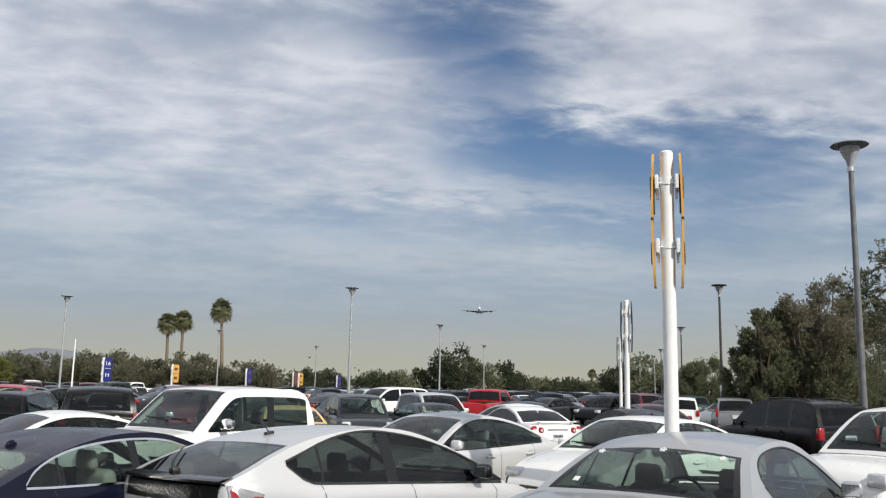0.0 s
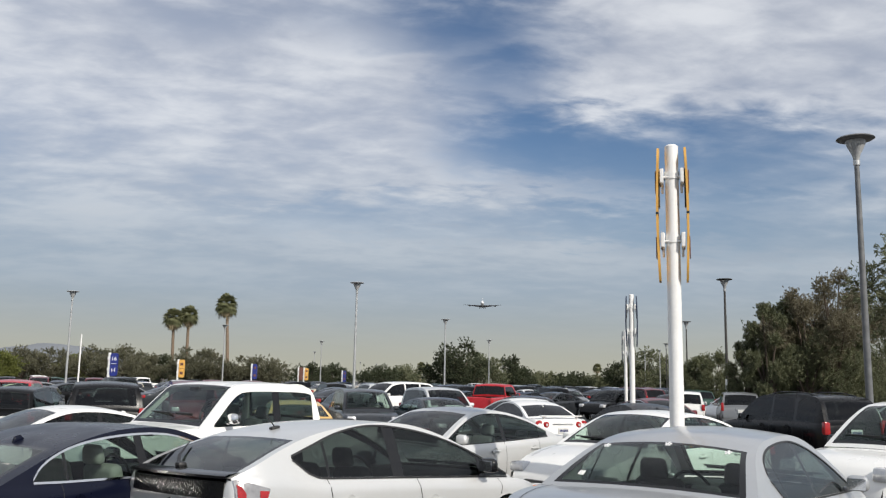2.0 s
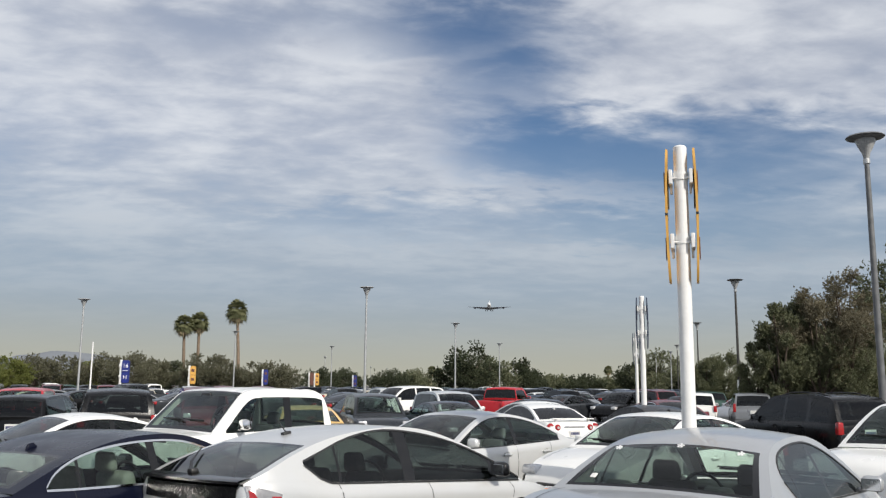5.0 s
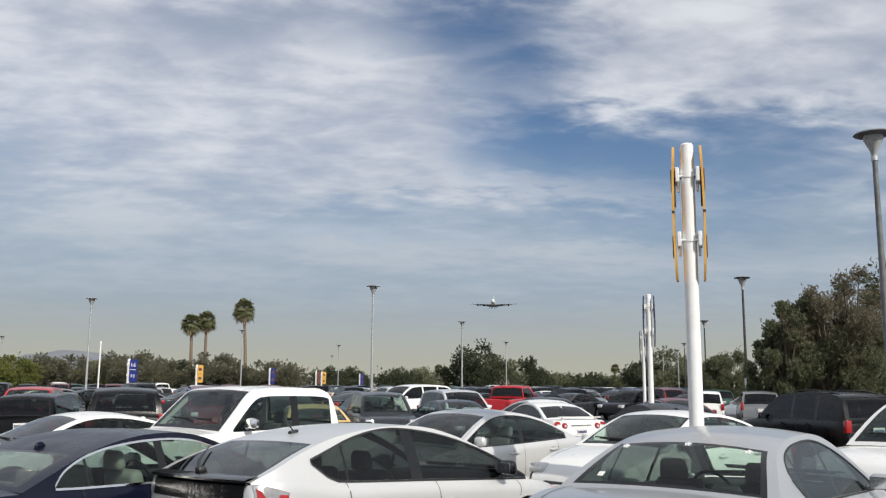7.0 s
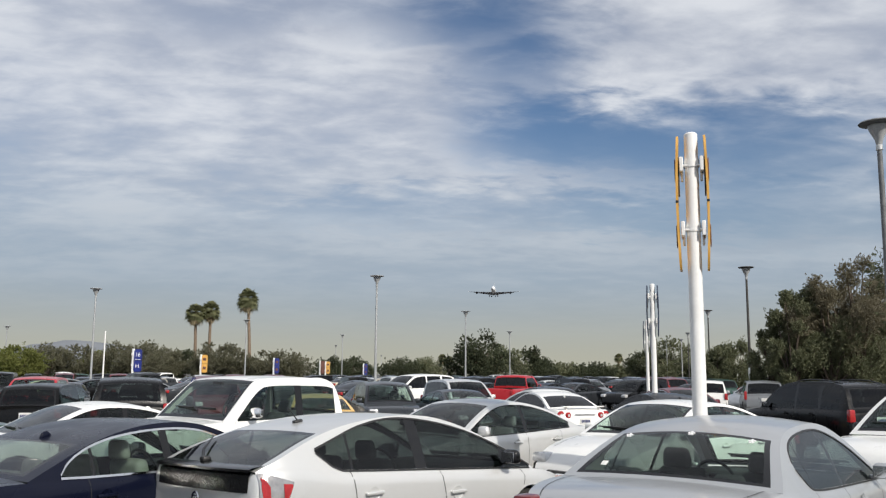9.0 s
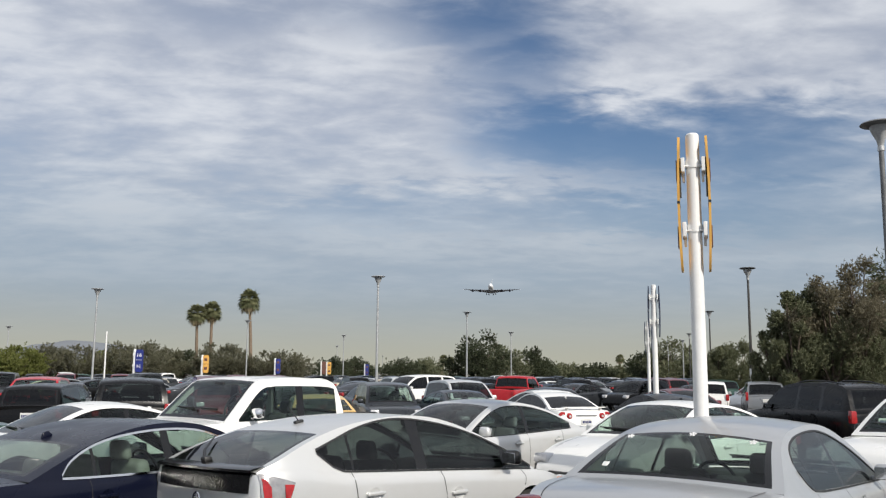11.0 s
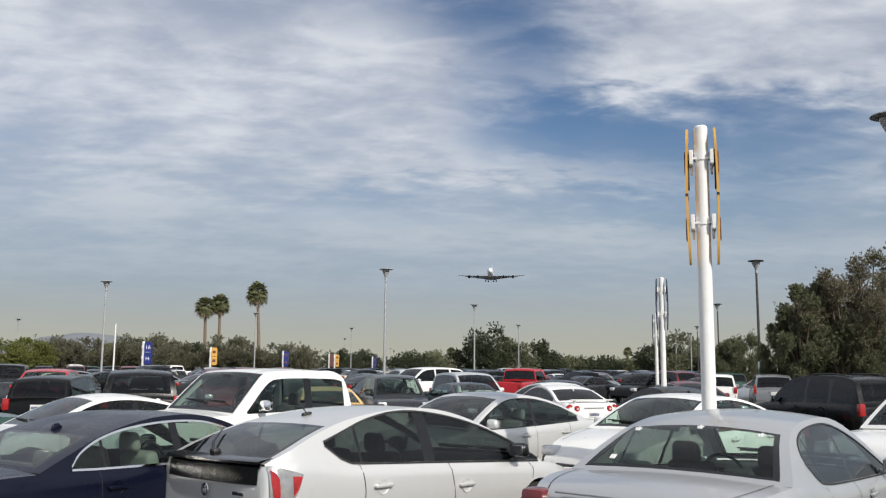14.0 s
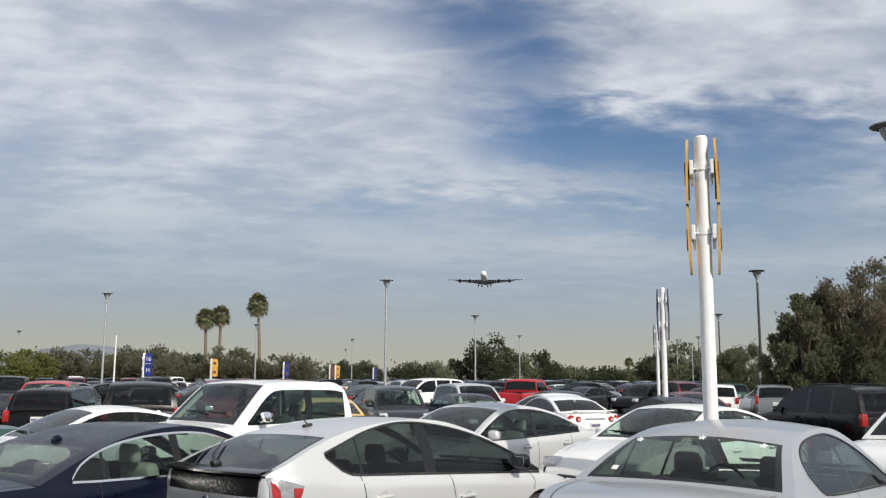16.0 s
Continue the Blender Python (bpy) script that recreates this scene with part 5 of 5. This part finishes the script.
    car("sedan", "black sedan behind the one with a sunshade", stretched(SEDAN, 4.7, 1.8, 1.40), BLACK, lot(-0.2, 39.5, 290), 1, glass=GLASS_DARK)
    car("sedan", "white sedan in the second row", stretched(SEDAN, 4.7, 1.8, 1.42), WHITE, lot(2.5, 30.6, 290), 1, glass=GLASS_DARK)
    car("suv", "long white sport utility with dark side windows", stretched(SUV, 5.5, 2.0, 1.88, painted_pillars=True), WHITE, lot(0.2, 50.6, 222), 1, rear_glass=GLASS_DARK, glass=GLASS_DARK)
    car("pickup_truck", "bright red crew-cab pickup truck", stretched(PICKUP, 5.6, 1.92, 1.86), RED, lot(2.36, 42.4, 66), 1, "pickup truck", glass=GLASS_DARK)
    car("suv", "white compact sport utility with tall red tail lights", stretched(SUV, 4.5, 1.82, 1.66), WHITE, lot(12.9, 43.2, 74), 1, rear_glass=GLASS_DARK)
    car("minivan", "silver minivan in the third row", stretched(VAN, 5.0, 1.95, 1.68), GREY, lot(15.1, 41.8, 74), 1, rear_glass=GLASS_DARK)
    car("suv", "red sport utility at the lot's edge", stretched(SUV, 4.6, 1.85, 1.70), RED, lot(-15.0, 33.2, 285), 1)
    car("sedan", "dark sedan with chrome window outline", stretched(SEDAN, 4.9, 1.85, 1.46, moulding=(CHROME, 0.014)), MAROON, lot(7.6, 33.4, 285), 2, glass=GLASS_DARK)


def other_cars():
    """Fills the slanted rows behind with cars of common kinds."""
    rng = np.random.default_rng(11)
    taken = [o.matrix_basis @ Vector((2.3, 0, 0)) for o in scene.objects if o.get("group") == "parked cars"]
    e = Vector((math.cos(radians(-12)), math.sin(radians(-12)), 0))
    kinds = [("sedan", stretched(SEDAN, 4.75, 1.80, 1.45), "sedan"), ("suv", stretched(SUV, 4.6, 1.84, 1.70), "sport utility"), ("minivan", VAN, "minivan"),
             ("pickup_truck", PICKUP, "pickup truck"), ("sedan", stretched(SEDAN, 4.4, 1.74, 1.47), "compact sedan")]
    coats = [(BLACK, "black"), (CHARCOAL, "charcoal"), (GREY, "grey"), (SILVER, "silver"), (WHITE, "white"), (DARK_BLUE, "dark blue"), (MAROON, "maroon"), (TAN, "beige"), (TEAL, "dark green")]
    mixes = [(0, 0), (0, 1), (0, 2), (0, 3), (0, 4), (0, 7), (1, 0), (1, 3), (1, 5), (1, 8), (2, 6), (3, 1), (3, 4), (4, 5), (4, 2)]
    chance = np.array([3, 3, 2, 2, 1.3, 1, 3, 1.5, 1.5, 1, 0.8, 1.3, 0.8, 1.5, 1.2])
    made = {}
    def put(m, detail):
        k, c = mixes[rng.choice(len(mixes), p=chance / chance.sum())]
        key = (k, c, detail)
        if key in made:
            copy_thing(made[key], m)
        else:
            name, s, word = kinds[k]
            made[key] = car(name, coats[c][1] + " " + word + " parked in a slanted row", s, coats[c][0], m, detail, word if word != "sport utility" else "suv", rear_glass=GLASS_DARK, glass=GLASS_MID)
    for row in range(0, 8):
        n0 = Vector((3.09 + 3.85 * row, 10.75 + 18.6 * row, 0))
        head = 42 if row % 2 == 0 else 110
        for face in (0, 1):
            a = radians(head + 180 * face)
            h = Vector((math.cos(a), math.sin(a), 0))
            for k in range(-60, 40):
                tail = n0 + e * (3.35 * k + (1.2 if face else 0.0)) - h * 5.1
                mid = tail + h * 2.3
                u = mid.x / max(mid.y, 1)
                if mid.y < 12 or not -0.60 < u < 0.60 or (row == 0 and abs(u) < 0.42) or (mid.y > 98 and u < -0.12) or (mid.y > 38 and u > 0.36):
                    continue
                if any((mid - t).length < (2.9 if mid.y < 40 else 2.6) for t in taken) or rng.random() < (0.06 if row < 3 else 0.14):
                    continue
                taken.append(mid)
                put(pose(tail.x, tail.y, level(mid.y), 0, 0, head + 180 * face + float(rng.normal()) * 1.5), 1 if row < 3 else 0)


# ---- the airliner ----
def airliner():
    root = thing("airliner", "white four-engine double-deck airliner with wheels down", "airplane")
    # x towards the nose, centred on the wing
    net, sides = Net(), 28
    stations = [(-36, 0.3, 0.4, 2.6), (-30, 1.4, 1.9, 2.2), (-22, 2.6, 3.3, 1.2), (-12, 3.5, 4.1, 0.3), (0, 3.57, 4.2, 0), (18, 3.57, 4.2, 0), (26, 3.4, 4.0, -0.05), (31, 2.7, 3.2, -0.5), (34.5, 1.6, 1.9, -1.1), (36.3, 0.2, 0.3, -1.5)]
    rings = [[(x, w * math.cos(2 * math.pi * k / sides), h * math.sin(2 * math.pi * k / sides) + z) for k in range(sides)] for x, w, h, z in stations]
    for p, q in zip(rings, rings[1:]):
        for k in range(sides):
            net.face(p[k], p[(k + 1) % sides], q[(k + 1) % sides], q[k])
    net.face(*rings[0]), net.face(*rings[-1])
    piece("fuselage", net.mesh("fuselage"), AIR_WHITE, root)
    piece("belly_fairing", lathe([(0.0, -14), (2.6, -11), (3.3, -3), (3.3, 5), (2.4, 12), (0, 15)], 20, "x"), AIR_GREY, root, m=pose(0, 0, -2.3) @ Matrix.Diagonal((1, 1.15, 0.75, 1)))
    piece("cockpit_window", block((1.0, 3.0, 0.7), 0.2, 2, (33.2, 0, 0.15)), WINDOW_FAR, root)

    def blade(points):
        """A tapering wing from (x leading edge, chord, y, z, thickness) sections."""
        w = Net()
        prof = [(0.0, 0.0), (0.05, 0.5), (0.3, 1.0), (0.7, 0.6), (1.0, 0.05), (0.7, -0.35), (0.3, -0.6), (0.05, -0.35)]
        ring = [[(x - c * f, y, z + t * g / 2) for f, g in prof] for x, c, y, z, t in points]
        for p, q in zip(ring, ring[1:]):
            for k in range(8):
                w.face(p[k], p[(k + 1) % 8], q[(k + 1) % 8], q[k])
        w.face(*ring[0]), w.face(*ring[-1])
        return w.mesh("wing")
    half = [(9.5, 18, 2.5, -2.6, 2.2), (4.5, 12.5, 10, -1.6, 1.5), (-3.0, 8.5, 20, -0.1, 1.0), (-11.5, 5.2, 31, 1.7, 0.6), (-18.5, 2.6, 39.6, 3.2, 0.3)]
    for sign in (1, -1):
        piece("wing", blade([(x, c, sign * y, z, t) for x, c, y, z, t in half]), AIR_GREY, root, "grey swept wing")
        for lo, hi in ((0, 1), (1, 2), (2, 3)):
            flap = blade([(0, c * 0.26, sign * y, 0, t * 0.35) for x, c, y, z, t in half[lo:hi + 1]])
            for v in flap.vertices:
                f = (abs(v.co.y) - half[lo][2]) / (half[hi][2] - half[lo][2])
                hinge = [half[lo][k] + (half[hi][k] - half[lo][k]) * f for k in (0, 1, 3)]
                v.co = Vector((hinge[0] - hinge[1] * 0.92 + v.co.x * 0.9, v.co.y, hinge[2] - 0.25 + v.co.z + v.co.x * 0.25))
            piece("flap", flap, AIR_GREY, root, "lowered grey flap")
        piece("tailplane", blade([(-25, 9.0, sign * 1.5, 2.6, 0.8), (-33.5, 3.4, sign * 15.2, 4.2, 0.3)]), AIR_WHITE, root)
        piece("winglet", block((2.6, 0.12, 2.3), 0.05, 1, (-20.0, sign * 39.7, 3.2), (0.5, 1)), AIR_WHITE, root)
        for y, x, z in ((14.9, 7.0, -3.3), (25.7, -1.2, -1.75)):
            e = piece("engine", lathe([(1.25, 3.0), (1.58, 2.75), (1.78, 1.8), (1.78, -0.2), (1.45, -2.0), (0.75, -3.6), (0.0, -4.4)], 22, "x"), AIR_BLUE, root, "dark engine pod", pose(x, sign * y, z))
            piece("intake_fan", lathe([(0.0, 2.3), (0.4, 1.9), (1.3, 1.7), (1.3, 2.95)], 20, "x"), TRIM, e)
            piece("pylon", block((5.0, 0.4, 1.4), 0.1, 1, (-3.0, 0, 1.5)), AIR_GREY, e)
        for x, y in ((-2.0, 3.0), (1.5, 6.3)):
            g = piece("landing_gear", joined(block((0.4, 0.4, 4.0), 0.08, 1, (x, sign * y, -5.2)), block((3.4, 0.25, 0.35), 0.05, 1, (x, sign * y, -6.9))), AIR_GREY, root)
            for wx in (-1.4, 0.0, 1.4):
                piece("gear_wheel", lathe([(0, -0.75), (0.62, -0.7), (0.7, -0.5), (0.7, 0.5), (0.62, 0.7), (0, 0.75)], 14, "y"), RUBBER, g, m=pose(x + wx, sign * y, -7.0))
    piece("fin", blade([(0, 13.5, 0, 0, 1.7), (-10.5, 5.6, 15.6, 0, 0.9)]), AIR_WHITE, root, m=pose(-21, 0, 3.2, 90, 0, 0))
    g = piece("nose_gear", block((0.35, 0.35, 3.6), 0.08, 1, (28.0, 0, -5.5)), AIR_GREY, root)
    for y in (0.5, -0.5):
        piece("gear_wheel", lathe([(0, -0.2), (0.55, -0.18), (0.6, -0.1), (0.6, 0.1), (0.55, 0.18), (0, 0.2)], 14, "y"), RUBBER, g, m=pose(28.0, y, -7.0))
    return root


ground()
hills()
far_building()
lamps()
signs()
woods()
special_cars()
other_cars()
plane = airliner()


def motions():
    """The airliner on its way down towards the field behind the camera."""
    path = [(0.0, 126.7, 1898.2, 170.9), (2.0, 114.9, 1772.9, 160.4), (4.0, 103.0, 1647.7, 150.6), (6.0, 91.0, 1522.5, 141.3), (8.0, 78.9, 1397.3, 132.6),
            (10.0, 66.8, 1272.0, 124.5), (12.0, 54.6, 1146.8, 117.0), (14.0, 42.2, 1021.6, 110.1), (16.0, 29.8, 896.4, 103.8)]
    walk(plane, [(t, pose(x, y, z, 0, -4.0, -94.5)) for t, x, y, z in path])


motions()
